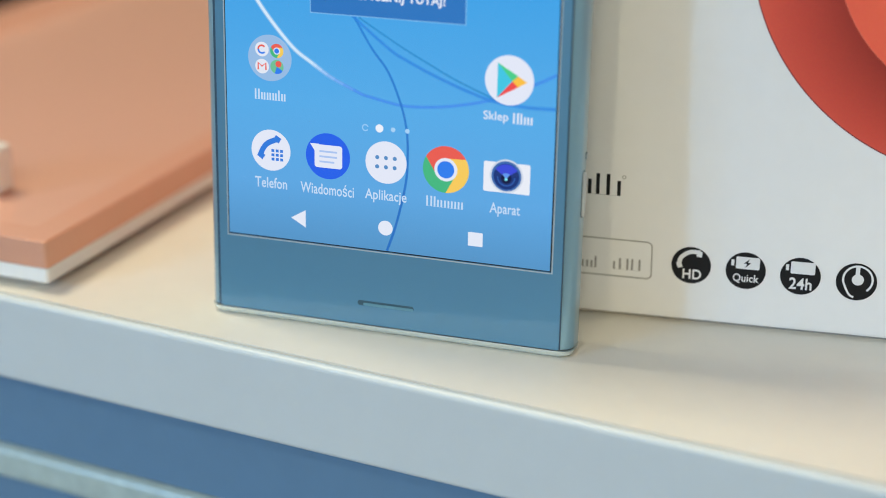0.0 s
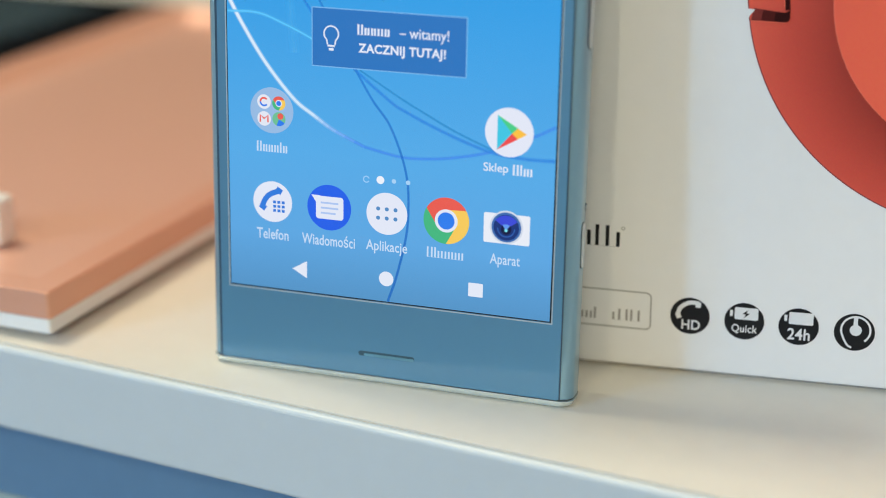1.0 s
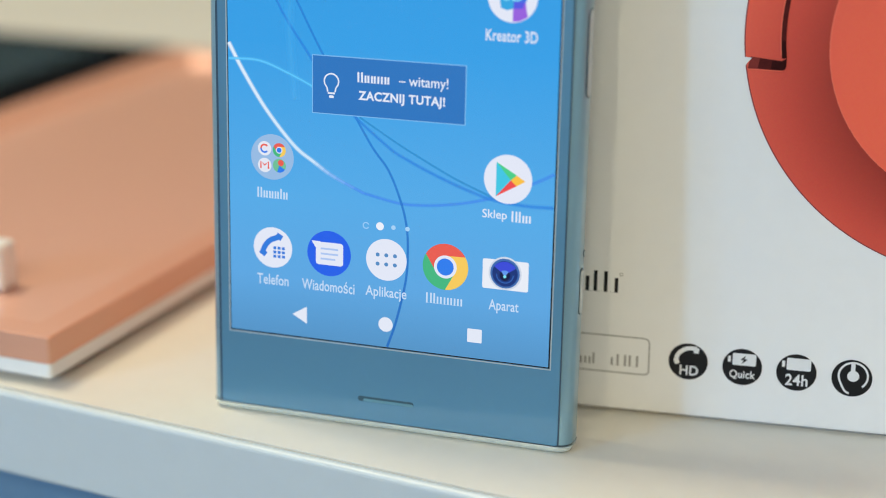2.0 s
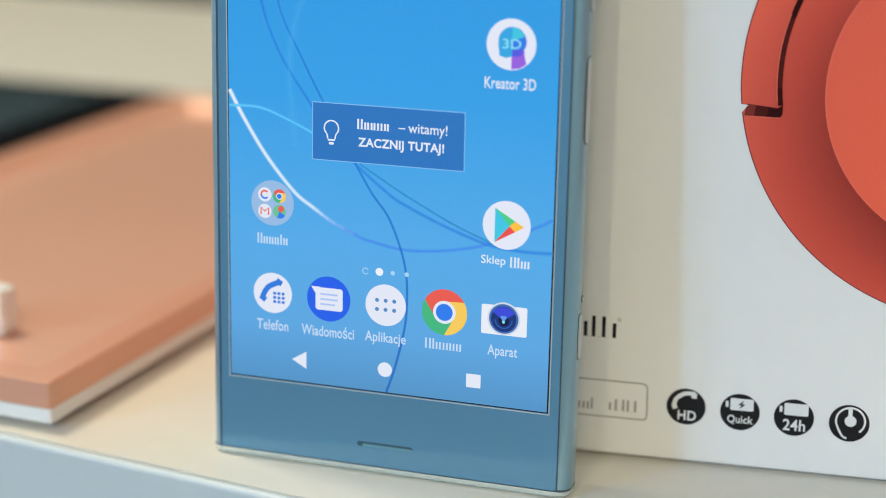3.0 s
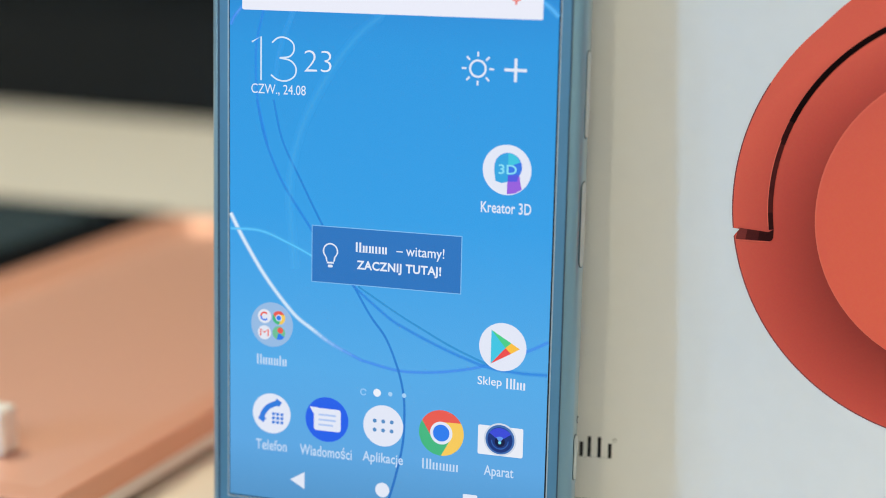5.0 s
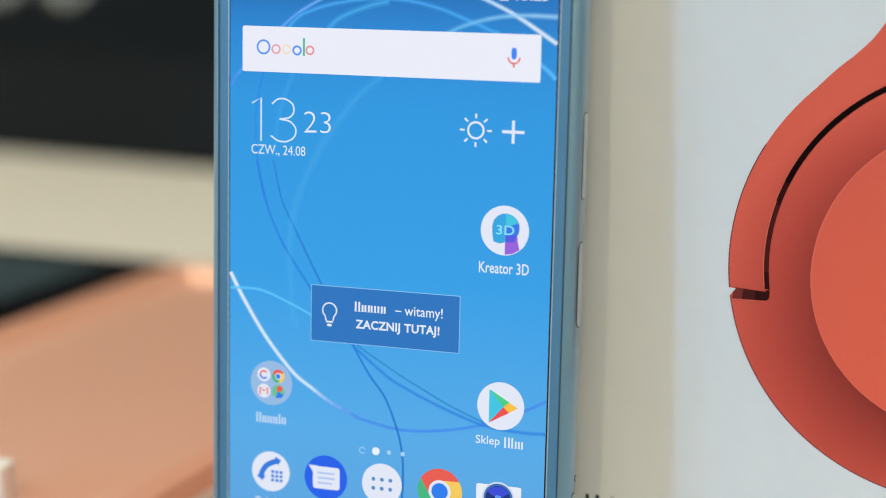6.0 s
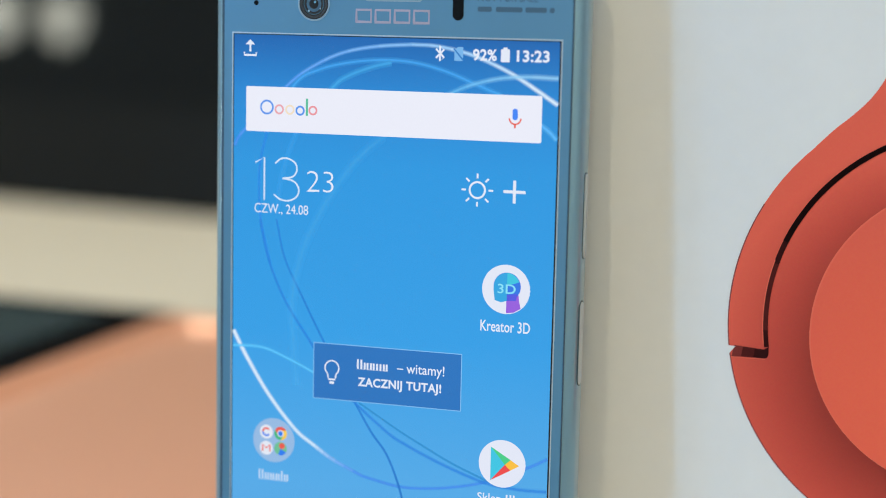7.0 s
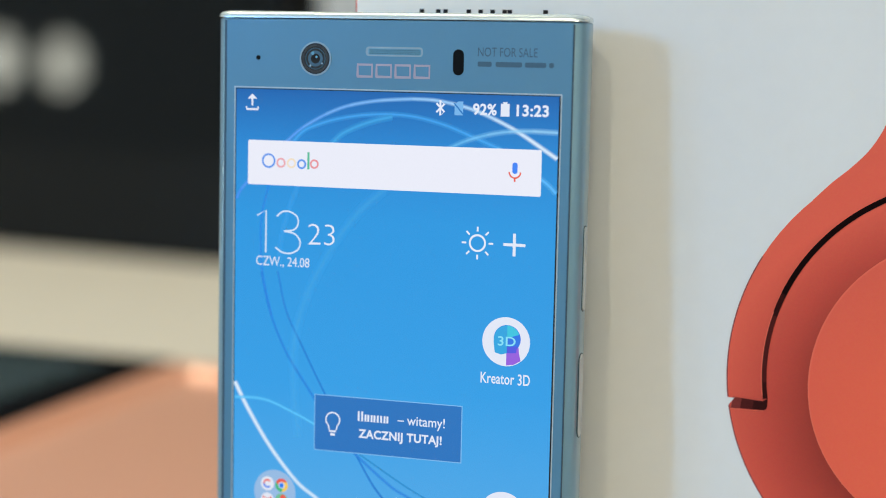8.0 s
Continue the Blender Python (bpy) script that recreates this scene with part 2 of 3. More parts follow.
def rrect(x0, z0, x1, z1, r, n=5):
    return [rounded_loop(x0, z0, x1, z1, (r,) * 4, n)]


def through_points(pts, smooth=10):
    """A smooth line through a few points."""
    fine = []
    p = [(2 * pts[0][0] - pts[1][0], 2 * pts[0][1] - pts[1][1]), *pts, (2 * pts[-1][0] - pts[-2][0], 2 * pts[-1][1] - pts[-2][1])]
    for i in range(1, len(p) - 2):
        for k in range(smooth):
            t = k / smooth
            fine.append(tuple(0.5 * (2 * b + (c - a) * t + (2 * a - 5 * b + 4 * c - d) * t * t + (3 * b - a - 3 * c + d) * t ** 3) for a, b, c, d in zip(p[i - 1], p[i], p[i + 1], p[i + 2])))
    return fine + [pts[-1]]


def stroke(pts, w, w1=None, smooth=10):
    """A band of width w (to w1 at its end) along a smooth line through a few points."""
    if len(pts) > 2 and smooth > 1:
        pts = through_points(pts, smooth)
    sides = []
    for i, (x, z) in enumerate(pts):
        x0, z0 = pts[max(i - 1, 0)]
        x1, z1 = pts[min(i + 1, len(pts) - 1)]
        d = math.hypot(x1 - x0, z1 - z0) or 1
        h = (w + ((w1 if w1 is not None else w) - w) * i / (len(pts) - 1)) / 2
        nx, nz = -(z1 - z0) / d * h, (x1 - x0) / d * h
        sides.append(((x - nx, z - nz), (x + nx, z + nz)))
    return [[a[0], b[0], b[1], a[1]] for a, b in zip(sides, sides[1:])]


def letters(body, x0, x1, z0, z1, bold=0.0):
    """Built-in letters fitted into a rectangle, as triangles."""
    data = bpy.data.curves.new("letters", "FONT")
    data.body = body
    data.offset = bold
    data.space_character = 1.0 + 2.2 * bold
    data.resolution_u = 4
    ob = bpy.data.objects.new("letters", data)
    scene.collection.objects.link(ob)
    me = bpy.data.meshes.new_from_object(ob)
    co = [v.co.copy() for v in me.vertices]
    ax, bx = min(c.x for c in co), max(c.x for c in co)
    ay, by = min(c.y for c in co), max(c.y for c in co)
    out = [[(x0 + (co[i].x - ax) / (bx - ax) * (x1 - x0), z0 + (co[i].y - ay) / (by - ay) * (z1 - z0)) for i in f.vertices] for f in me.polygons]
    bpy.data.meshes.remove(me)
    bpy.data.objects.remove(ob)
    bpy.data.curves.remove(data)
    return out


def word_bar(x0, x1, z0, z1):
    """A word as one plain bar with soft ends."""
    return rrect(x0, z0, x1, z1, 0.3 * (z1 - z0), 4)


def word_posts(x0, x1, z0, x_top, top, pattern, w):
    """A name as one plain comb of upright bars: i and l a low and a high bar, n and N a pair of them, h a high and a low one."""
    widths = dict(i=0.4, l=0.4, n=1.0, N=1.15, h=1.0)
    gap = 0.32
    unit = (x1 - x0) / (sum(widths[c] for c in pattern) + gap * (len(pattern) - 1))
    foot = z0 + 0.03
    comb, x = [(x0, z0)], x0
    for c in pattern:
        e = x + widths[c] * unit
        posts = [(x, top if c in "lNh" else x_top)]
        if c in "nNh":
            posts.append((e - w, top if c == "N" else x_top))
        for px, high in posts:
            comb += [(px, foot), (px, high), (px + w, high), (px + w, foot)]
        x = e + gap * unit
    end = comb[-1][0]
    return [comb[:1] + comb[2:-1] + [(end, z0)]]


def flat(name, parent, layers, base=0.0, step=0.00004, label=""):
    """Thin shapes on a face that looks along -y: layers of (loops, material, height)."""
    bm = bmesh.new()
    mats = []
    for loops, m, level in layers:
        if m not in mats:
            mats.append(m)
        for loop in loops:
            area = sum(a[0] * b[1] - b[0] * a[1] for a, b in zip(loop, loop[1:] + loop[:1]))
            if abs(area) < 1e-9:
                continue
            if area < 0:
                loop = loop[::-1]
            f = bm.faces.new([bm.verts.new((x / 1000, base - level * step, z / 1000)) for x, z in loop])
            f.material_index = mats.index(m)
    bmesh.ops.remove_doubles(bm, verts=bm.verts, dist=1e-7)
    return part(name, bm, mats, parent, label, smooth=None)


# ---- the room ----
def structure(name, bm, material, label, category):
    return tagged(part(name, bm, material), label, category, kind="structure")


X0, X1, Y0, Y1, ZC = -2.5, 2.5, -3.8, 1.5, 2.8
structure("floor", box_bm(X0, Y0, -0.1, X1, Y1, 0.0), M["floor"], "grey shop floor under the display furniture", "floor")
structure("ceiling", box_bm(X0, Y0, ZC, X1, Y1, ZC + 0.1), M["ceiling"], "plain white painted ceiling above the display", "ceiling")
structure("wall_north", box_bm(X0, Y1, 0, X1, Y1 + 0.12, ZC), M["wall"], "light grey painted wall behind the shelf", "wall")
structure("wall_south", box_bm(X0, Y0 - 0.12, 0, X1, Y0, ZC), M["wall"], "plain grey painted wall facing the shelf", "wall")
structure("wall_east", box_bm(X1, Y0, 0, X1 + 0.12, Y1, ZC), M["wall"], "plain grey painted side wall", "wall")
WZ0, WZ1 = 1.50, 2.60
WINDOWS = ((-3.47, -2.97), (-2.63, -2.13))
structure("wall_west", join_bm(
    box_bm(X0 - 0.12, Y0, 0, X0, Y1, WZ0), box_bm(X0 - 0.12, Y0, WZ1, X0, Y1, ZC),
    box_bm(X0 - 0.12, Y0, WZ0, X0, WINDOWS[0][0], WZ1), box_bm(X0 - 0.12, WINDOWS[0][1], WZ0, X0, WINDOWS[1][0], WZ1),
    box_bm(X0 - 0.12, WINDOWS[1][1], WZ0, X0, Y1, WZ1)), M["wall"], "grey painted wall with two narrow window openings", "wall")
for number, (a, b) in enumerate(WINDOWS):
    window = tagged(new("window_%d" % (number + 1)), "narrow white framed window letting in cool daylight", "window", "side windows", "structure")
    part("window_frame", join_bm(
        box_bm(X0 - 0.08, a + 0.002, WZ0 + 0.002, X0 - 0.03, a + 0.05, WZ1 - 0.002), box_bm(X0 - 0.08, b - 0.05, WZ0 + 0.002, X0 - 0.03, b - 0.002, WZ1 - 0.002),
        box_bm(X0 - 0.08, a + 0.05, WZ0 + 0.002, X0 - 0.03, b - 0.05, WZ0 + 0.05), box_bm(X0 - 0.08, a + 0.05, WZ1 - 0.05, X0 - 0.03, b - 0.05, WZ1 - 0.002)), M["aluminium"], window)

# ---- the display shelf ----
SHELF = pose(0.0077, -0.0200, 1.0, 0, 0, -8.0)
shelf = thing("display_shelf", SHELF, "cream laminate display shelf with a rounded front edge", "shelf")
part("top_sheet", box_bm(-0.95, 0.0022, -0.0040, 0.85, 0.66, 0.0), M["laminate"], shelf)
part("core", box_bm(-0.949, 0.0022, -0.0163, 0.849, 0.659, -0.0040), M["laminate"], shelf)
part("edge_band", box_bm(-0.95, 0.0, -0.0165, 0.85, 0.0022, 0.0, 0.0010, 4), M["edging"], shelf, "cool white edge band along the front")
cabinet = thing("display_cabinet", SHELF @ pose(0, 0, -1.0), "blue lacquered display cabinet carrying the cream shelf", "cabinet")
part("front_panel", box_bm(-0.93, 0.006, 0.9663, 0.83, 0.030, 0.9834), M["blue"], cabinet)
part("trim_strip", box_bm(-0.93, 0.0045, 0.9590, 0.83, 0.030, 0.9660, 0.0015), M["pale"], cabinet, "pale green-grey trim strip")
part("lower_panel", box_bm(-0.93, 0.0075, 0.06, 0.83, 0.030, 0.9587), M["blue"], cabinet)
part("carcass", box_bm(-0.93, 0.0305, 0.0, 0.83, 0.64, 0.9830), M["laminate"], cabinet)

# ---- the headphone box ----
BOX = pose(0.03031, 0.01778, 1.0, 0, 0, 4.505)
hbox = thing("headphone_box", BOX, "white cardboard headphone box with a coral headphone picture", "box")
part("carton", box_bm(-0.041, 0.0, 0.0006, 0.170, 0.085, 0.235, 0.0004, 2), M["card"], hbox)
# set-back grey layer: the contact shade below the carton, put into its colour
part("contact_shade_strip", box_bm(-0.039, 0.0012, 0.0, 0.168, 0.083, 0.0006), M["ink_shade_grey"], hbox, "thin recessed grey strip painted as contact shade under the carton")
part("edge_stripe", box_bm(-0.0413, 0.0006, 0.001, -0.0409, 0.084, 0.234), M["card_red"], hbox, "coral side of the carton")


def box_print(name, layers, parent, label=""):
    return flat(name, parent, layers, base=-0.00002, step=0.00004, label=label)


CX, CZ = 64.6, 69.6
picture = box_print("headphone_picture", [
    (disc(CX, CZ, 39.7, 96), M["shell"], 1),
    ([through_points([(38.2, 99.3), (41.2, 102.3), (44.2, 104.9), (47.1, 108.0), (49.4, 112.0), (51.0, 117.5), (51.8, 126.0), (52.0, 150.0)]) + [(78.0, 150.0), (78.4, 112.0), (80.0, 105.0)]], M["shell"], 1.02),
    (ring(CX, CZ, 39.55, 39.75, 150, 262, 60), M["rim_ink"], 1.5),
], hbox, "printed coral ear cup of a headphone")
box_print("bowl", [(disc(CX, CZ, 32.9, 90), M["shell"], 2)], picture, "shaded bowl of the ear cup")
box_print("cushion_disc", [(disc(64.7, 68.0, 26.2, 80), M["lip"], 3), (disc(64.85, 67.9, 26.1, 80), M["disc"], 3.6)], picture, "smooth coral round cap")
box_print("gap", [
    (ring(CX, CZ, 33.0, 33.95, 60, 156, 50), M["slot_ink"], 4),
    (ring(CX, CZ, 33.0, 33.9, 156, 163, 8), M["notch_ink"], 4), (ring(CX, CZ, 33.0, 33.8, 163, 183, 14), M["plum_ink"], 4), (ring(CX, CZ, 33.0, 33.8, 183, 188, 4), M["notch_ink"], 4),
    (ring(CX, CZ, 33.8, 33.95, 162, 187, 20), M["lip"], 4.2),
    ([[(26.1, 65.0), (27.6, 64.85), (27.3, 63.05), (25.7, 63.0)]], M["red_ink"], 4.5), ([[(27.6, 64.85), (29.6, 64.65), (29.4, 63.0), (27.3, 63.05)]], M["plum_ink"], 4.5), ([[(29.6, 64.65), (31.1, 64.5), (31.9, 65.0), (31.9, 63.6), (31.7, 63.15), (31.3, 62.95), (29.4, 63.0)]], M["notch_ink"], 4.5),
    (stroke([(25.7, 62.95), (28.5, 62.85), (31.3, 62.85)], 0.14), M["lip"], 4.7),
    ([[(24.95, 64.95), (26.3, 64.8), (25.6, 63.9), (25.15, 63.2)]], M["card"], 5),
], picture, "dark gap between the shells")


def icon(u, v, extra, label):
    return box_print("pictogram", [(disc(u, v, 3.4, 40, 3.35), M["ink"], 1)] + extra, hbox, label)


W = M["ink_white"]
icon(18.5, 10.8, [(stroke([(16.4, 11.0), (16.8, 12.2), (18.2, 13.2), (20.0, 13.3)], 0.75), W, 2), (stroke([(16.1, 10.6), (16.9, 10.9)], 1.0), W, 2.2),
                  (stroke([(19.4, 13.0), (20.3, 12.9)], 1.0), W, 2.4), (letters("HD", 17.1, 20.3, 8.3, 10.1, 0.02), W, 2.6)], "round black call quality pictogram")
icon(27.8, 10.7, [(rrect(26.1, 11.0, 30.1, 13.2, 0.25), W, 2), (rect(25.3, 11.5, 25.8, 12.6), W, 2), ([[(28.4, 12.9), (27.4, 12.0), (28.0, 12.0), (27.6, 11.2), (28.7, 12.2), (28.1, 12.2)]], M["ink"], 3),
                  (letters("Quick", 25.7, 30.1, 8.4, 10.1, 0.015), W, 2.6)], "round black quick charging pictogram")
icon(37.0, 10.6, [(rrect(35.3, 11.0, 39.4, 13.2, 0.25), W, 2), (rect(34.5, 11.5, 35.0, 12.6), W, 2), (letters("24h", 35.2, 39.0, 8.2, 10.3, 0.02), W, 2.6)], "round black battery life pictogram")
icon(46.3, 10.5, [(ring(46.5, 10.9, 2.25, 2.6, -50, 215, 30), W, 2), (stroke([(46.4, 13.3), (46.4, 11.2)], 0.7), W, 2.2), (disc(46.5, 10.9, 1.0, 24), W, 2.4),
                  (stroke([(44.4, 9.6), (45.2, 8.2), (46.0, 7.7)], 0.35), W, 2.6)], "round black listening pictogram")
box_print("printed_word", [(word_posts(-8.6, 5.8, 22.3, 25.0, 26.1, "linnlh", 0.62), M["ink"], 1), (ring(6.3, 25.7, 0.22, 0.34, n=16), M["ink_shade_grey"], 1)], hbox, "black printed name as plain upright bars")
box_print("compatibility_frame", [(stroke([(-6.0, 14.4), (10.8, 14.3)], 0.22) + ring(10.8, 13.4, 0.75, 0.97, 0, 90, 8) + stroke([(11.66, 13.4), (11.7, 8.4)], 0.22)
                                   + ring(10.85, 8.4, 0.75, 0.97, 270, 360, 8) + stroke([(10.85, 7.54), (-6.0, 7.6)], 0.22), M["ink_shade_grey"], 1),
                                  (word_posts(-6.5, 2.2, 8.8, 10.1, 10.9, "Nnhninl", 0.34), M["ink_shade_grey"], 1), (word_posts(5.0, 9.8, 8.85, 10.3, 10.95, "iNN", 0.36), M["ink_shade_grey"], 1)], hbox, "thin grey frame around printed word bars")
box_print("headline_bars", [(rect(u - 0.4, 127.6, u + 0.4, 130.2), M["ink"], 1) for u in (-29.2, -26.3, -25.0, -20.9, -18.8, -16.7, -14.6, -13.7, -7.5)], hbox, "black printed headline as short bars")

# ---- the smartphone ----
SIZE = 0.9926
phone = thing("smartphone", pose(0.00072, -0.00197, 1.00093, -2.6, 0, 0), "light blue smartphone with a lit screen leaning on the box", "smartphone")
SEC = rounded_loop(-0.0330, -0.0008, 0.0330, 0.0080, (0.0022, 0.0022, 0.0045, 0.0045), 6)
part("body", loft_bm(SEC, [(0.0006, 0.0003), (0.0008, 0.0001), (0.1284, 0.0001), (0.1286, 0.0003)]), M["body"], phone, smooth=True)
CAP = rounded_loop(-0.0330, -0.0010, 0.0330, 0.0080, (0.0022, 0.0022, 0.0045, 0.0045), 6)
part("bottom_cap", loft_bm(CAP, [(-0.0009, 0.0015), (-0.0008, 0.0009), (-0.0005, 0.0004), (-0.0001, 0.0001), (0.00045, 0.0)]), M["cap"], phone, "polished pale bottom edge", smooth=True)
part("top_cap", loft_bm(CAP, [(0.12875, 0.0), (0.1293, 0.0001), (0.1296, 0.0004), (0.1298, 0.0009), (0.1299, 0.0015)]), M["cap"], phone, "polished mint top edge", smooth=True)
part("seal", loft_bm(rounded_loop(-0.0316, -0.0003, 0.0316, 0.0074, (0.002, 0.002, 0.004, 0.004), 4), [(0.0004, 0.0), (0.1288, 0.0)]), M["black"], phone, "black seam under the end caps")
GL = rounded_loop(-0.0308, 0.0006, 0.0308, 0.1285, (0.0004,) * 4, 3)
part("front_glass", loft_bm(GL, [(-0.0006, 0.0), (-0.00092, 0.0), (-0.0010, 0.0001)], "y"), M["front"], phone, "blue tinted front glass")
for edge, wide in ((-1, 0.0004), (1, 0.0002)):
    ends = sorted((edge * 0.0308, edge * (0.0308 + wide)))
    part("glass_seam", box_bm(ends[0], -0.00093, 0.0008, ends[1], -0.0006, 0.1283), M["seam"], phone, "thin dark seam beside the front glass")
FACE = -0.00100


def ui(name, parent, layers, label="", level=0.0):
    return flat(name, parent, [(l, m, h + level) for l, m, h in layers], base=FACE, step=0.00003, label=label)


screen = ui("screen", phone, [(rect(-28.85, 14.42, 28.78, 116.5), M["wallpaper"], 2)], "lit display with a blue wallpaper and app icons")
ui("screen_border", phone, [(rect(-28.98, 14.22, 29.02, 116.62), M["black"], 1)], "thin black border of the display")
part("screen_rim", join_bm(box_bm(-0.0292, -0.00104, 0.1167, 0.0292, -0.0009, 0.1169), box_bm(-0.02925, -0.00104, 0.0139, -0.02905, -0.0009, 0.1169),
                           box_bm(-0.0292, -0.00104, 0.0139, 0.0292, -0.0009, 0.0141), box_bm(0.02905, -0.00104, 0.0139, 0.02925, -0.0009, 0.1169)), M["button"], phone, "pale rim line of the display")
LW = lit(226, 232, 246)
SOFT = lit(196, 218, 244)
THIN = lit(212, 228, 248)
# wallpaper lines
def glow_line(pts, w, color, w1=None, level=3.0, soft=1.0, alpha=1.0, to=None):
    """A line of the wallpaper: a bright core in two paler bands that fade out."""
    w1 = w if w1 is None else w1
    level = 2.3 + 0.65 * (level - 3.0)
    bands = ((1.0 + 1.5 * soft, 0.18), (1.0 + 0.7 * soft, 0.35), (max(0.35, 1.0 - 0.3 * soft), 0.85))
    path = through_points(pts)
    steps = 7 if to else 1
    layers = []
    for i, (k, opacity) in enumerate(bands):
        quads = stroke(path, w * k, w1 * k, 1)
        for n in range(steps):
            tone = tuple(round(c + (d - c) * (n + 0.5) / steps) for c, d in zip(color, to or color))
            layers.append((quads[n * len(quads) // steps:(n + 1) * len(quads) // steps], lit(*tone, 1.0, round(opacity * alpha, 2)), level + 0.12 * i))
    return ui("wallpaper_line", screen, layers)


glow_line([(-28.7, 65.0), (-26.0, 60.2), (-21.8, 53.9), (-16.8, 48.2), (-13.1, 45.6)], 0.55, (228, 240, 252), 0.5, 3.0, 0.5, 1.0, (206, 230, 250))
glow_line([(-13.1, 45.6), (-9.7, 43.5), (-4.2, 41.1)], 0.5, (206, 230, 250), 0.42, 3.0, 0.6, 0.95, (66, 136, 234))
glow_line([(-4.2, 41.1), (1.9, 40.0), (6.2, 40.0), (11.6, 40.7), (17.9, 42.3), (25.1, 45.4), (28.7, 47.3)], 0.40, (66, 136, 234), 0.40, 3.0, 0.7, 0.8)
glow_line([(-20.7, 85.0), (-19.0, 78.1), (-15.5, 71.3), (-12.1, 65.0), (-6.9, 56.0), (-2.9, 49.4), (0.2, 45.4), (2.4, 40.4), (3.5, 36.2), (3.8, 32.0), (3.5, 26.6), (1.9, 19.4), (0.3, 14.5)], 0.30, (42, 132, 218), 0.38, 4.0, 0.4, 0.85, (18, 98, 186))
glow_line([(-23.8, 84.8), (-22.1, 77.9), (-19.0, 71.0), (-14.8, 64.9), (-8.6, 56.6), (-0.2, 49.6), (3.9, 47.3), (9.3, 45.0), (14.7, 43.1), (19.0, 42.0), (24.2, 41.6), (28.7, 41.7)], 0.30, (40, 126, 220), 0.46, 4.5, 0.7, 0.7)
glow_line([(-5.0, 54.0), (2.3, 49.8), (6.6, 47.6), (11.5, 45.2), (16.3, 43.3), (18.9, 42.4)], 0.28, (38, 136, 200), 0.34, 5.0, 0.4, 0.7)
glow_line([(-28.7, 62.3), (-23.2, 62.3), (-18.3, 60.7), (-12.7, 58.2), (-8.5, 55.4)], 0.38, (92, 196, 250), 0.3, 5.5, 0.6)
glow_line([(-28.7, 97.4), (-26.9, 100.1), (-18.7, 108.2), (-14.2, 111.4), (-8.9, 113.8), (-3.0, 115.0), (3.4, 115.5)], 0.38, (70, 140, 240), 0.42, 3.0, 0.7, 0.9, (140, 196, 246))
glow_line([(3.4, 115.5), (8.0, 115.3), (13.7, 114.1), (18.8, 112.1), (22.8, 110.0), (28.7, 106.3)], 0.42, (140, 196, 246), 0.5, 3.0, 0.65, 0.95, (226, 240, 252))
glow_line([(-21.8, 77.2), (-23.6, 84.6), (-24.0, 90.3), (-23.8, 94.8), (-22.6, 100.0)], 0.35, (48, 136, 230), 0.4, 3.6, 0.7, 0.6)
glow_line([(-22.6, 100.0), (-17.5, 108.3), (-13.0, 110.9), (-7.1, 112.3), (-1.2, 112.8), (4.0, 112.5), (9.2, 111.3), (13.8, 109.6), (18.4, 107.8)], 0.42, (72, 168, 242), 0.46, 3.6, 0.9, 0.8)
glow_line([(18.4, 107.8), (26.3, 102.7), (28.7, 100.6)], 0.5, (92, 182, 246), 0.5, 3.6, 0.8)
glow_line([(-17.1, 100.2), (-10.6, 107.9), (-7.7, 110.0), (-3.5, 111.6), (-0.1, 112.4)], 0.5, (74, 176, 238), 0.55, 4.2, 1.0, 0.65)
glow_line([(-20.6, 85.9), (-20.1, 91.0), (-18.9, 95.6), (-17.1, 100.2)], 0.45, (66, 164, 238), 0.5, 4.2, 1.0, 0.5)
glow_line([(-16.6, 56.0), (-17.6, 67.3), (-17.3, 73.7), (-15.6, 80.2), (-12.7, 86.3), (-9.8, 91.0), (-5.7, 96.2), (-1.3, 100.0)], 0.7, (80, 176, 238), 0.7, 4.8, 1.2, 0.28)
glow_line([(-1.3, 100.0), (5.0, 104.6), (11.0, 107.9), (14.9, 109.4), (19.4, 110.4), (23.9, 110.7), (28.7, 110.6)], 0.45, (76, 172, 236), 0.48, 4.8, 0.9, 0.75, (160, 214, 248))

# status line
ui("upload_sign", screen, [(stroke([(-25.8, 113.6), (-25.8, 115.2)], 0.35), LW, 5), ([[(-26.7, 114.8), (-24.9, 114.8), (-25.8, 115.7)]], LW, 5.1), (stroke([(-26.9, 113.5), (-26.9, 113.0), (-24.7, 113.0), (-24.7, 113.5)], 0.35, smooth=1), LW, 5.2)])
ui("radio_sign", screen, [(stroke([(7.7, 113.4), (9.1, 114.8), (8.4, 115.4), (8.4, 112.9), (9.1, 113.5), (7.7, 114.9)], 0.34, smooth=1), LW, 5)])
ui("card_sign", screen, [([[(10.9, 113.0), (12.4, 113.0), (12.4, 115.3), (11.5, 115.3), (10.9, 114.7)]], lit(120, 180, 232), 5), (stroke([(10.8, 115.0), (12.5, 113.1)], 0.25), lit(46, 122, 196), 6)])
ui("battery_percentage", screen, [(letters("92%", 14.1, 18.2, 113.1, 115.05, 0.03), LW, 5)])
ui("battery_sign", screen, [(rect(18.9, 113.0, 20.4, 115.1), LW, 5), (rect(19.3, 115.1, 20.0, 115.4), LW, 5)])
ui("clock_time", screen, [(letters("13:23", 21.6, 27.1, 113.1, 115.05, 0.03), LW, 5)])
# search field
field = ui("search_field", screen, [(rrect(-26.5, 100.0, 26.1, 107.7, 0.3), lit(234, 236, 248), 5)], "white search field with a coloured logo bar")
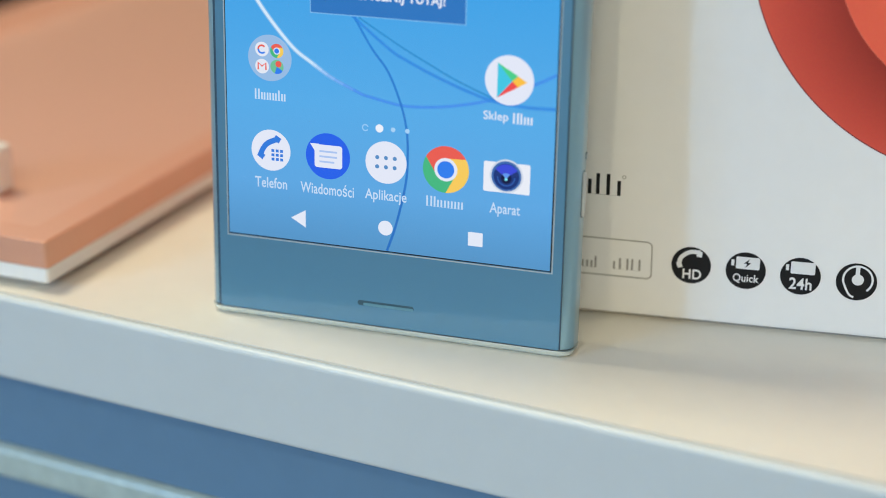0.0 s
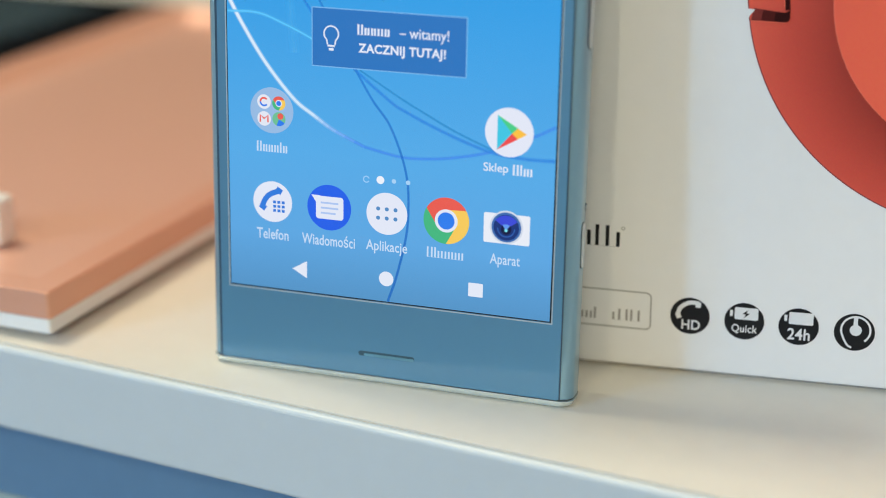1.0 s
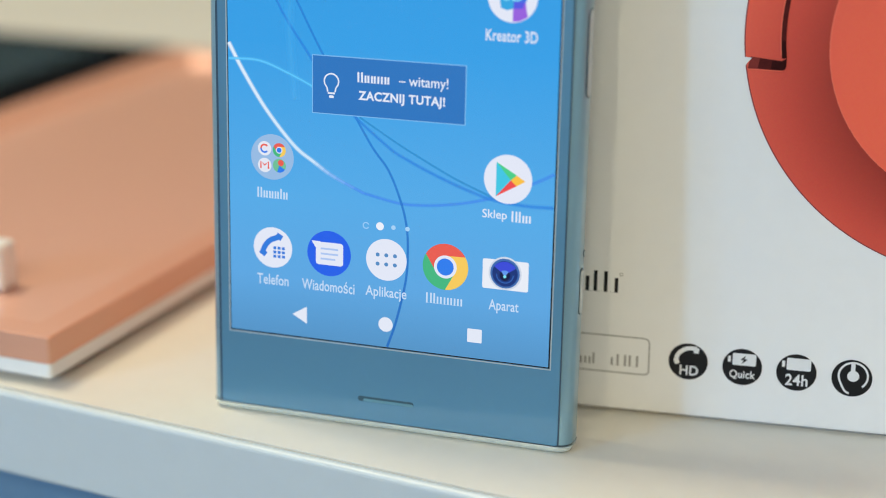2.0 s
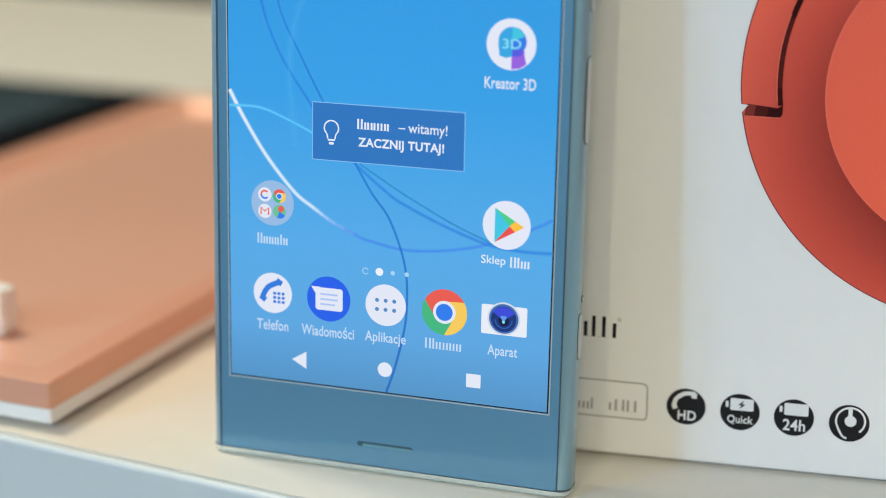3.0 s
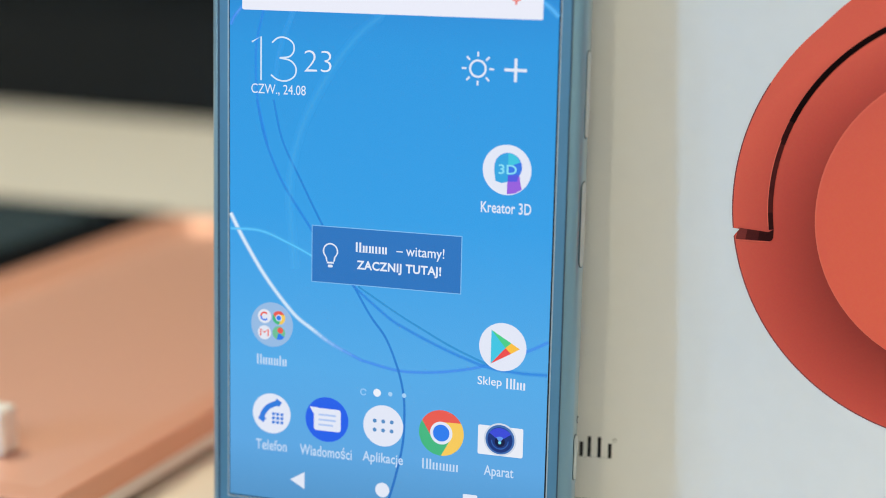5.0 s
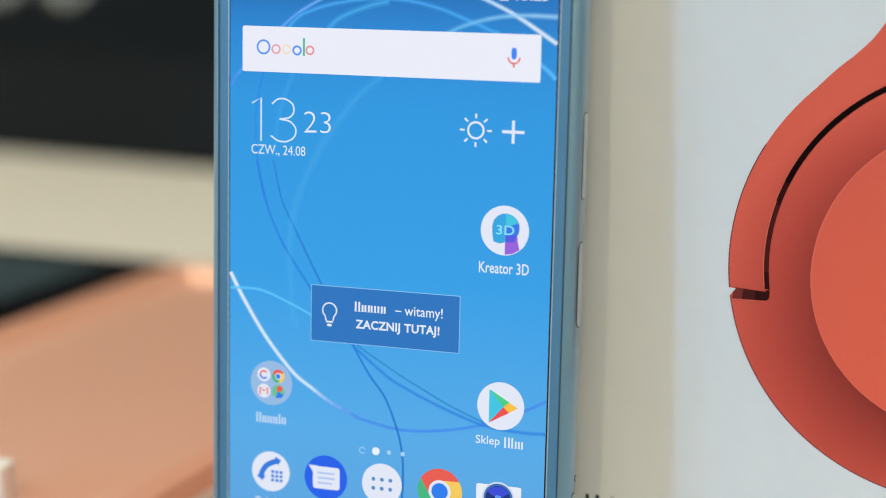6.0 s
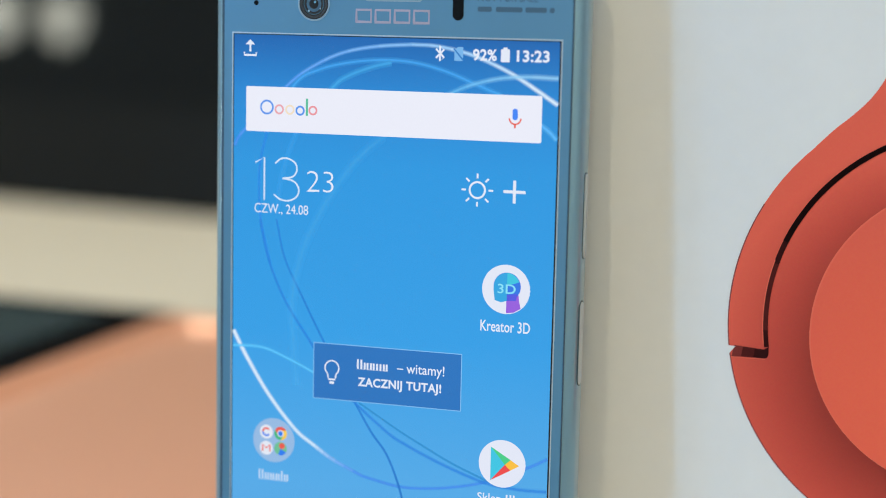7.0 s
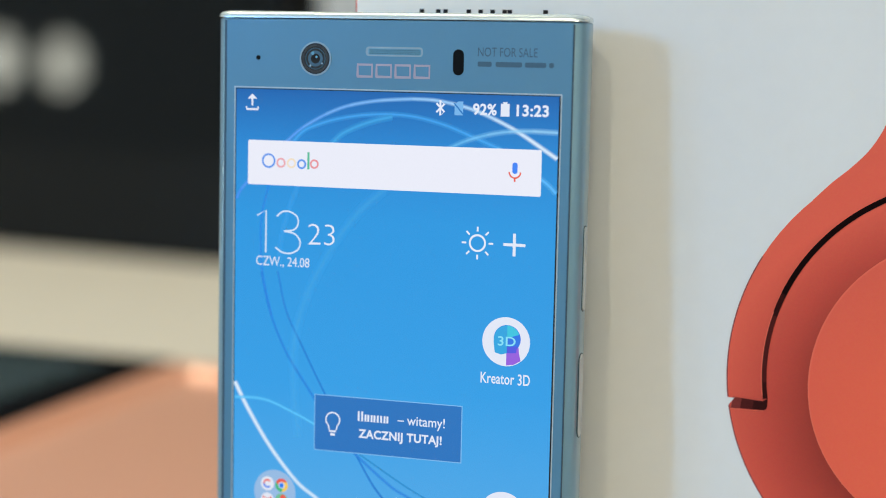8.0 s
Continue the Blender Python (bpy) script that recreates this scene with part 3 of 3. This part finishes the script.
# widget text, clock
ui("clock_hour", screen, [
    (stroke([(-24.7, 94.6), (-23.0, 95.55), (-23.0, 88.2)], 0.28, smooth=1), THIN, 5),
    (stroke([(-21.0, 94.6), (-19.9, 95.45), (-18.5, 95.5), (-17.2, 94.7), (-17.0, 93.4), (-17.8, 92.4), (-19.6, 92.1)], 0.28), THIN, 5.2),
    (stroke([(-19.6, 92.1), (-17.6, 91.7), (-16.6, 90.5), (-16.9, 89.1), (-18.3, 88.3), (-19.9, 88.4), (-21.2, 89.2)], 0.28), THIN, 5.4)])
ui("clock_minute", screen, [(letters("23", -15.1, -10.2, 90.0, 93.6, -0.018), LW, 5)])
ui("date", screen, [(letters("CZW., 24.08", -24.8, -14.8, 85.7, 87.6), LW, 5)])
ui("weather_sun", screen, [(ring(15.4, 91.8, 1.15, 1.5), LW, 5)] + [(stroke([(15.4 + 1.95 * math.cos(a), 91.8 + 1.95 * math.sin(a)), (15.4 + 2.75 * math.cos(a), 91.8 + 2.75 * math.sin(a))], 0.32), LW, 5) for a in [k * math.pi / 4 for k in range(8)]])
ui("plus_sign", screen, [(rect(19.9, 91.55, 23.7, 92.05), LW, 5), (rect(21.55, 89.9, 22.05, 93.7), LW, 5.2)])
ui("logo_bar", field, [(ring(-22.6, 104.2, 0.95, 1.28, n=28), lit(92, 150, 236), 7), (ring(-20.3, 103.9, 0.55, 0.86, n=24), lit(232, 164, 172), 7), (ring(-18.35, 103.9, 0.55, 0.86, n=24), lit(240, 222, 196), 7),
                       (ring(-16.45, 103.8, 0.52, 0.86, n=24), lit(92, 150, 236), 7), (rect(-15.4, 102.95, -15.0, 105.9), lit(92, 188, 156), 7), (ring(-14.1, 103.9, 0.5, 0.82, n=24), lit(232, 150, 158), 7)], "coloured logo as plain rings and a post")
ui("microphone_sign", field, [(rrect(21.15, 103.6, 22.05, 105.5, 0.44), lit(66, 133, 244), 7), (ring(21.6, 103.9, 0.85, 1.1, 180, 360, 14), lit(230, 90, 70), 7), (rect(21.45, 102.3, 21.75, 103.0), lit(230, 90, 70), 7)])

# tip card
tip = ui("tip_card", screen, [(rect(-13.5, 54.1, 13.45, 64.0), lit(128, 186, 236), 5), (rect(-13.35, 54.25, 13.3, 63.85), lit(44, 116, 190), 6)], "dark blue welcome card")
ui("bulb_sign", tip, [(ring(-10.0, 59.7, 1.15, 1.4, -50, 230, 30), LW, 8), (stroke([(-9.2, 58.7), (-9.35, 57.9)], 0.25), LW, 8.1), (stroke([(-10.8, 58.7), (-10.65, 57.9)], 0.25), LW, 8.2),
                      (rect(-10.65, 57.55, -9.35, 57.85), LW, 8.3), (rrect(-10.45, 56.9, -9.55, 57.35, 0.2), LW, 8.4)])
ui("card_text", tip, [(word_posts(-5.4, 0.2, 59.9, 61.1, 61.6, "Nnniin", 0.34), LW, 8), (letters("– witamy!", 1.9, 10.4, 59.35, 61.6, 0.008), LW, 8.2)], "welcome line with a name as a bar")
ui("card_heading", tip, [(letters("ZACZNIJ TUTAJ!", -5.2, 9.9, 56.5, 58.5, 0.03), LW, 8)])


def label_text(body, x0, x1, zc, h=1.9):
    low = any(c in "pqgyjĄęą" for c in body)
    return ui("icon_label", screen, [(letters(body, x0, x1, zc - h / 2 - (0.45 if low else 0), zc + h / 2, 0.012), SOFT if zc < 30 else LW, 5)])


def label_posts(x0, x1, z0, pattern):
    return ui("icon_label", screen, [(word_posts(x0, x1, z0, z0 + 1.25, z0 + 1.8, pattern, 0.3), SOFT, 7)], "app name as plain small bars")


GREEN, RED, YELLOW, BLUE, WHITE = lit(68, 182, 128), lit(232, 92, 80), lit(246, 202, 92), lit(46, 124, 236), lit(226, 231, 246)


def swept(cx, cz, r, r_in, a0):
    """A third of a ring whose two joints leave the inner circle along its tangents."""
    outer = [(cx + r * math.cos(radians(a0 + 6 * k)), cz + r * math.sin(radians(a0 + 6 * k))) for k in range(21)]
    inner = [(cx + r_in * math.cos(radians(a0 + 60 + 6 * k)), cz + r_in * math.sin(radians(a0 + 60 + 6 * k))) for k in range(21)]
    return [[outer[k], outer[k + 1], inner[k + 1], inner[k]] for k in range(20)]


def wheel(cx, cz, r, h):
    """Three coloured sectors round a blue dot."""
    return [(swept(cx, cz, r, r * 0.48, 30), RED, h), (swept(cx, cz, r, r * 0.48, 150), GREEN, h), (swept(cx, cz, r, r * 0.48, 270), YELLOW, h),
            (disc(cx, cz, r * 0.5, 28), WHITE, h + 1), (disc(cx, cz, r * 0.37, 28), BLUE, h + 2)]


ui("app_icon", screen, [(disc(20.8, 75.5, 4.15), WHITE, 5), ([[(20.9, 75.0), (23.0, 74.6), (23.1, 73.6), (23.4, 72.4), (22.2, 71.7), (20.9, 71.5)]], lit(150, 96, 220), 6), (disc(21.0, 76.0, 2.35, 32), lit(52, 120, 228), 7),
                       ([[(21.0, 78.35), (20.0, 78.1), (19.2, 77.5), (18.75, 76.6), (18.65, 75.4), (18.9, 73.6), (20.0, 73.3), (21.0, 73.6)]], lit(52, 164, 224), 8), (sector(21.0, 76.1, 2.2, 20, 90), lit(64, 196, 224), 9),
                       ([[(21.0, 74.6), (22.8, 74.9), (22.6, 73.7), (21.0, 73.6)]], lit(84, 90, 224), 9.5), (letters("3D", 19.4, 22.5, 74.8, 76.4, 0.012), lit(138, 222, 244), 10)], "round white app icon with blue shapes")
label_text("Kreator 3D", 16.5, 25.1, 69.2)
ui("app_folder", screen, [(disc(-20.8, 45.9, 3.95), lit(150, 186, 226), 5)] + [(disc(x, z, 1.25, 24), lit(226, 230, 242), 6) for x, z in ((-22.2, 47.3), (-22.2, 44.4))]
   + wheel(-19.5, 47.2, 1.2, 6) + [(ring(-22.2, 47.3, 0.5, 0.8, 40, 180, 12), RED, 7), (ring(-22.2, 47.3, 0.5, 0.8, 180, 320, 12), BLUE, 7), (stroke([(-22.9, 43.8), (-22.9, 45.0), (-22.2, 44.4), (-21.5, 45.0), (-21.5, 43.8)], 0.28, smooth=1), RED, 7),
      (disc(-19.5, 44.5, 1.2, 24), lit(110, 190, 150), 6), (sector(-19.5, 44.5, 1.2, 250, 330), BLUE, 7), (disc(-19.2, 45.0, 0.55, 16), RED, 8)], "round translucent folder with four small icons")
label_posts(-23.6, -18.0, 38.7, "Nnnnln")
ui("app_icon", screen, [(disc(20.9, 45.8, 4.1), WHITE, 5), ([[(18.9, 48.6), (18.9, 42.8), (21.4, 45.7)]], lit(64, 196, 226), 6), ([[(18.9, 48.6), (21.4, 45.7), (22.4, 46.6)]], lit(74, 204, 136), 7),
                       ([[(18.9, 42.8), (22.4, 44.8), (21.4, 45.7)]], lit(236, 76, 76), 7), ([[(21.4, 45.7), (22.4, 46.6), (23.9, 45.7), (22.4, 44.8)]], lit(250, 192, 66), 8)], "round white icon with a coloured triangle")
ui("icon_label", screen, [(letters("Sklep", 16.7, 20.9, 38.6, 40.5, 0.008), LW, 5), (word_posts(21.7, 25.0, 38.75, 40.0, 40.55, "Nlni", 0.3), LW, 5)], "shop label with a name as a bar")
ui("page_dot", screen, [(ring(-3.7, 35.6, 0.4, 0.62, 20, 330, 20), lit(150, 200, 244), 5)])
for x, r, c in ((-1.2, 0.7, (236, 240, 250)), (1.2, 0.4, (166, 208, 244)), (3.7, 0.4, (166, 208, 244))):
    ui("page_dot", screen, [(disc(x, 35.7, r, 20), lit(*c), 5)])
CALL = lit(48, 122, 220)
ui("app_icon", screen, [(disc(-20.8, 29.95, 3.6), WHITE, 5), (stroke([(-22.7, 29.1), (-22.2, 30.2), (-21.3, 31.2), (-19.6, 32.0)], 0.95), CALL, 6), (stroke([(-23.1, 29.3), (-22.1, 28.6)], 1.0), CALL, 6.3), (stroke([(-20.1, 32.3), (-19.1, 31.7)], 1.0), CALL, 6.6)]
   + [(rect(-20.7 + 0.8 * i, 28.2 + 0.75 * k, -20.15 + 0.8 * i, 28.7 + 0.75 * k), CALL, 7) for i in range(3) for k in range(3)], "round white telephone icon")
label_text("Telefon", -23.8, -17.9, 24.2)
MSG = lit(170, 196, 240)
ui("app_icon", screen, [(disc(-10.4, 29.95, 4.0), lit(36, 96, 232), 5), (rrect(-12.8, 27.9, -7.8, 31.9, 0.5), WHITE, 6), ([[(-13.6, 32.0), (-12.0, 32.0), (-12.0, 30.6), (-12.8, 30.8)]], WHITE, 7)]
   + [(rect(-11.9, z, -8.7 - 0.5 * (z < 29), z + 0.32), MSG, 8) for z in (30.6, 29.7, 28.8)], "round blue message icon")
label_text("Wiadomości", -15.4, -5.7, 24.2, 2.1)
ui("app_icon", screen, [(disc(0.0, 29.95, 3.65), WHITE, 5)] + [(disc(1.55 * i, 30.75 - 1.6 * k, 0.36, 14), lit(84, 140, 196), 6) for i in (-1, 0, 1) for k in (0, 1)], "round white app drawer icon")
label_text("Aplikacje", -3.7, 3.7, 24.2)
ui("app_icon", screen, wheel(10.5, 29.85, 4.0, 5), "round icon of red, green and yellow sectors")
label_posts(7.2, 13.6, 23.3, "Nhinnn")
ui("app_icon", screen, [(rrect(17.0, 27.0, 24.9, 32.1, 0.3), lit(232, 236, 246), 5), (disc(20.9, 29.85, 2.85, 36), lit(206, 216, 232), 6), (disc(20.9, 29.85, 2.55, 36), lit(62, 108, 176), 7), (disc(20.9, 29.8, 2.2, 32), lit(24, 52, 120), 8),
                       (sector(20.9, 29.6, 2.3, 35, 145), lit(58, 74, 214), 9), (ring(20.9, 29.7, 1.35, 1.55, 180, 360, 20), lit(44, 92, 172), 9.5), (disc(20.9, 29.5, 0.9, 24), lit(14, 24, 66), 10), (sector(20.9, 29.3, 1.1, 55, 125), lit(96, 150, 236), 10.5), (disc(20.9, 29.35, 0.28, 12), lit(120, 220, 240), 11)], "white camera icon with a blue lens")
label_text("Aparat", 18.2, 23.4, 24.2)
ui("back_button_sign", screen, [([[(-17.2, 18.4), (-14.5, 16.9), (-14.5, 20.0)]], LW, 5)])
ui("home_button_sign", screen, [(disc(0.0, 18.5, 1.3, 28), LW, 5)])
ui("recent_button_sign", screen, [(rrect(14.6, 17.2, 17.15, 19.6, 0.15), LW, 5)])

# front hardware
chin = part("bottom_speaker", loft_bm(rounded_loop(-0.0050, 0.00405, 0.0052, 0.00495, (0.00044,) * 4, 5), [(-0.0009, 0.0), (-0.00102, 0.0)], "y"), M["slot"], phone, "narrow dark speaker slot")
part("speaker_grille", loft_bm(rounded_loop(-0.0040, 0.00408, 0.0051, 0.00455, (0.00022,) * 4, 5), [(-0.0010, 0.0), (-0.00105, 0.0)], "y"), M["mesh"], chin)
ear = part("earpiece", loft_bm(rounded_loop(-0.0051, 0.1225, 0.0051, 0.1241, (0.0006,) * 4, 5), [(-0.0009, 0.0), (-0.00104, 0.0)], "y"), M["lens_ring"], phone, "grey-blue rimmed earpiece slot")
part("earpiece_mesh", loft_bm(rounded_loop(-0.0046, 0.12275, 0.0048, 0.1238, (0.0003,) * 4, 5), [(-0.0010, 0.0), (-0.00107, 0.0)], "y"), M["mesh"], ear)
flat("mesh_holes", ear, [(disc(-4.3 + 0.45 * i + 0.22 * (k % 2), 122.98 + 0.28 * k, 0.12, 8), M["black"], 0) for i in range(20) for k in range(3)], base=-0.00109, label="dark holes of the earpiece mesh")
camera_ring = part("camera_ring", tube_bm(0.00262, 0.0029, -0.00112, -0.0009), M["lens_ring"], phone, "grey ring of the front camera")
camera_ring.location = (-0.0142, 0, 0.1219)
# the small pale and blue discs are reflections painted on the lens
flat("camera_lens", camera_ring, [(disc(0, 0, 2.65), M["lens"], 0), (ring(0, 0, 2.05, 2.4), M["lens_rim"], 1), (ring(0, 0, 1.7, 1.85), M["slot"], 1), (disc(-0.9, -1.2, 0.2, 12), M["lens_ring"], 1.8), (disc(1.2, -0.8, 0.16, 12), M["lens_ring"], 1.8), (disc(-0.5, 0.9, 0.3, 14), M["mesh"], 1.8), (ring(0, 0, 0.85, 1.35), M["grey_print"], 1), (disc(0, 0, 0.7, 24), M["black"], 1.5), (disc(0.2, 0.3, 0.22, 14), M["mesh"], 2)], base=-0.00103, label="dark front camera lens with painted glints")
flat("sensor_dot", phone, [(disc(-24.8, 121.9, 0.42, 20), M["sensor"], 1)], base=FACE, label="small black light sensor")
flat("sensor_window", phone, [(rrect(10.4, 119.6, 12.3, 123.9, 0.94, 8), M["sensor"], 1)], base=FACE, label="black oval proximity sensor window")
flat("maker_mark", phone, [(stroke([(-6.5 + 3.4 * k, 119.05), (-6.5 + 3.4 * k, 121.05), (-3.9 + 3.4 * k, 121.05), (-3.9 + 3.4 * k, 119.05), (-6.65 + 3.4 * k, 119.05)], 0.46, smooth=1), M["pink"], 1) for k in range(4)], base=FACE, label="pale pink maker mark as plain outlined blocks")
flat("sale_notice", phone, [(letters("NOT FOR SALE", 14.7, 24.9, 122.8, 124.3), M["grey_print"], 1), (word_bar(14.7, 17.1, 121.12, 121.95), M["grey_print"], 1), (word_bar(17.8, 22.3, 121.12, 121.95), M["grey_print"], 1), (word_bar(22.8, 26.4, 121.12, 121.95), M["grey_print"], 1), (word_bar(26.9, 27.7, 121.12, 121.95), M["grey_print"], 1)], base=FACE, label="dark grey notice with a number bar")


def key_bm(z0, z1, y0, y1, out):
    loop = rounded_loop(y0, z0, y1, z1, ((y1 - y0) * 0.48,) * 4, 6)
    bm = bmesh.new()
    rings = [[bm.verts.new((x, y + k * (0.5 * (y0 + y1) - y), z + k * 2 * (0.5 * (z0 + z1) - z) * (y1 - y0) / (z1 - z0))) for y, z in loop] for x, k in ((0.0325, 0.0), (0.0330 + out * 0.6, 0.0), (0.0330 + out, 0.08))]
    n = len(loop)
    for lower, upper in zip(rings, rings[1:]):
        for i in range(n):
            bm.faces.new((lower[i], lower[(i + 1) % n], upper[(i + 1) % n], upper[i]))
    bm.faces.new(rings[-1])
    return bm


def side_button(name, z0, z1, y0, y1, out, label):
    seat = part(name, key_bm(z0 - 0.0002, z1 + 0.0002, y0 - 0.00018, y1 + 0.00018, -0.00004), M["slot"], phone, label)
    part("key_cap", key_bm(z0, z1, y0, y1, out), M["button"], seat, "pale metal key cap")
    return seat


side_button("volume_button", 0.0811, 0.0951, 0.0016, 0.0032, 0.0002, "long slim volume key")
side_button("power_button", 0.0598, 0.0738, 0.0010, 0.0034, 0.00008, "flat oblong power key")
side_button("side_hole", 0.0329, 0.0337, 0.0035, 0.0043, 0.00005, "tiny round mark above the camera key")
side_button("shutter_button", 0.0233, 0.0309, 0.0018, 0.0034, 0.0002, "small camera key")

for o in phone.children_recursive:
    o.data.transform(Matrix.Scale(SIZE, 4))
    o.location *= SIZE

# ---- the copper tray with its white base ----
slab = thing("copper_tray", pose(-0.0634, -0.0044, 1.0, 0, 0, -4.0), "copper coloured shallow tray on a white base plate", "tray")
OUTLINE = rounded_loop(-0.1165, 0.0, 0.0, 0.240, (0.0008, 0.0008, 0.007, 0.007), 6)
part("base_plate", loft_bm(OUTLINE, [(0.0015, 0.0003), (0.0018, 0.0), (0.0044, 0.0)]), M["white_plastic"], slab, "white base plate")
part("tray_shell", loft_bm(OUTLINE, [(0.0045, 0.0), (0.0094, 0.0), (0.0097, 0.0003), (0.0097, 0.0062), (0.0094, 0.0066), (0.0066, 0.0100), (0.0063, 0.0112)]), M["copper"], slab, "copper rim and sloping inner walls")
part("tray_floor", loft_bm(rounded_loop(-0.1053, 0.0112, -0.0112, 0.2288, (0.002, 0.002, 0.006, 0.006), 5), [(0.0061, 0.0), (0.0065, 0.0)]), M["copper_in"], slab, "smooth copper floor of the tray, coloured paler for reflected light")
for fx in (-0.108, -0.010):
    for fy in (0.012, 0.225):
        part("foot", loft_bm(rounded_loop(fx - 0.004, fy - 0.004, fx + 0.004, fy + 0.004, (0.0039,) * 4, 4), [(0.0, 0.0003), (0.0004, 0.0), (0.0016, 0.0)]), M["black"], slab, "small dark rubber foot")
tag = thing("security_tag", pose(-0.0975, 0.0250, 1.0065, 0, 0, -4.0), "small white plastic block standing in the copper tray", "security tag")
part("tag_body", box_bm(-0.0085, -0.003, 0.0, 0.0085, 0.003, 0.0100, 0.0012, 3), M["white_plastic"], tag)

# ---- dark tablet further back ----
dark = thing("dark_tablet", pose(-0.1800, 0.090, 1.0, 0, 0, -3.0), "dark glossy tablet lying flat on the shelf", "tablet")
part("tablet_body", box_bm(-0.150, 0.0, 0.0, 0.0, 0.172, 0.0060, 0.001, 2), M["black"], dark)
# the teal of the black glass is the sky's reflection put into its colour
part("tablet_screen", box_bm(-0.140, 0.010, 0.0058, -0.022, 0.162, 0.0064), M["dark_glass"], dark, "dark screen glass tinted teal for reflected sky")

# ---- black monitor at the back of the shelf ----
monitor = thing("monitor", pose(-0.350, 0.499, 1.0, 0, 0, -8.0), "black switched-off display standing behind the tray and tablet", "monitor")
part("housing", box_bm(-0.42, 0.001, 0.0, 0.130, 0.03, 0.215, 0.002, 2), M["bezel"], monitor)
part("panel", box_bm(-0.414, 0.0, 0.003, 0.124, 0.001, 0.209), M["screen_off"], monitor, "dark reflecting screen glass")

# ---- lamps of the room ----
def ceiling_lamp(x, y, w, d, name, label):
    lamp = thing(name, pose(x, y, 2.8), label, "ceiling lamp", "ceiling lamps")
    part("lamp_frame", box_bm(-w / 2 - 0.03, -d / 2 - 0.03, -0.05, w / 2 + 0.03, d / 2 + 0.03, 0.0, 0.004), M["aluminium"], lamp)
    return lamp


ceiling_lamp(-0.70, 0.15, 0.5, 0.3, "ceiling_lamp", "flat white framed ceiling light panel")
ceiling_lamp(0.90, -3.1, 1.1, 0.5, "ceiling_lamp", "flat white framed ceiling light panel")
ceiling_lamp(-0.12, -2.0, 0.14, 0.14, "downlight", "small square white framed downlight on the ceiling")

glow = bpy.data.materials.new("lamp_glow")
glow.use_nodes = True
glow.node_tree.nodes["Principled BSDF"].inputs["Emission Color"].default_value = (1.0, 1.0, 0.84, 1)
glow.node_tree.nodes["Principled BSDF"].inputs["Emission Strength"].default_value = 46


def wall_lamp(y, z):
    lamp = thing("wall_lamp", pose(-2.5, y, z, 0, 0, 90), "small round glowing wall lamp with a metal ring", "wall lamp", "wall lamps")
    part("ring", tube_bm(0.0525, 0.062, -0.03, 0.0), M["lens_ring"], lamp)
    part("bulb", loft_bm([(0.052 * math.cos(k * math.pi / 12), 0.052 * math.sin(k * math.pi / 12)) for k in range(24)], [(-0.02, 0.0), (-0.006, 0.0)], "y"), glow, lamp, "glowing round bulb")
    return lamp


wall_lamp(-1.532, 0.969)
wall_lamp(-1.352, 0.983)
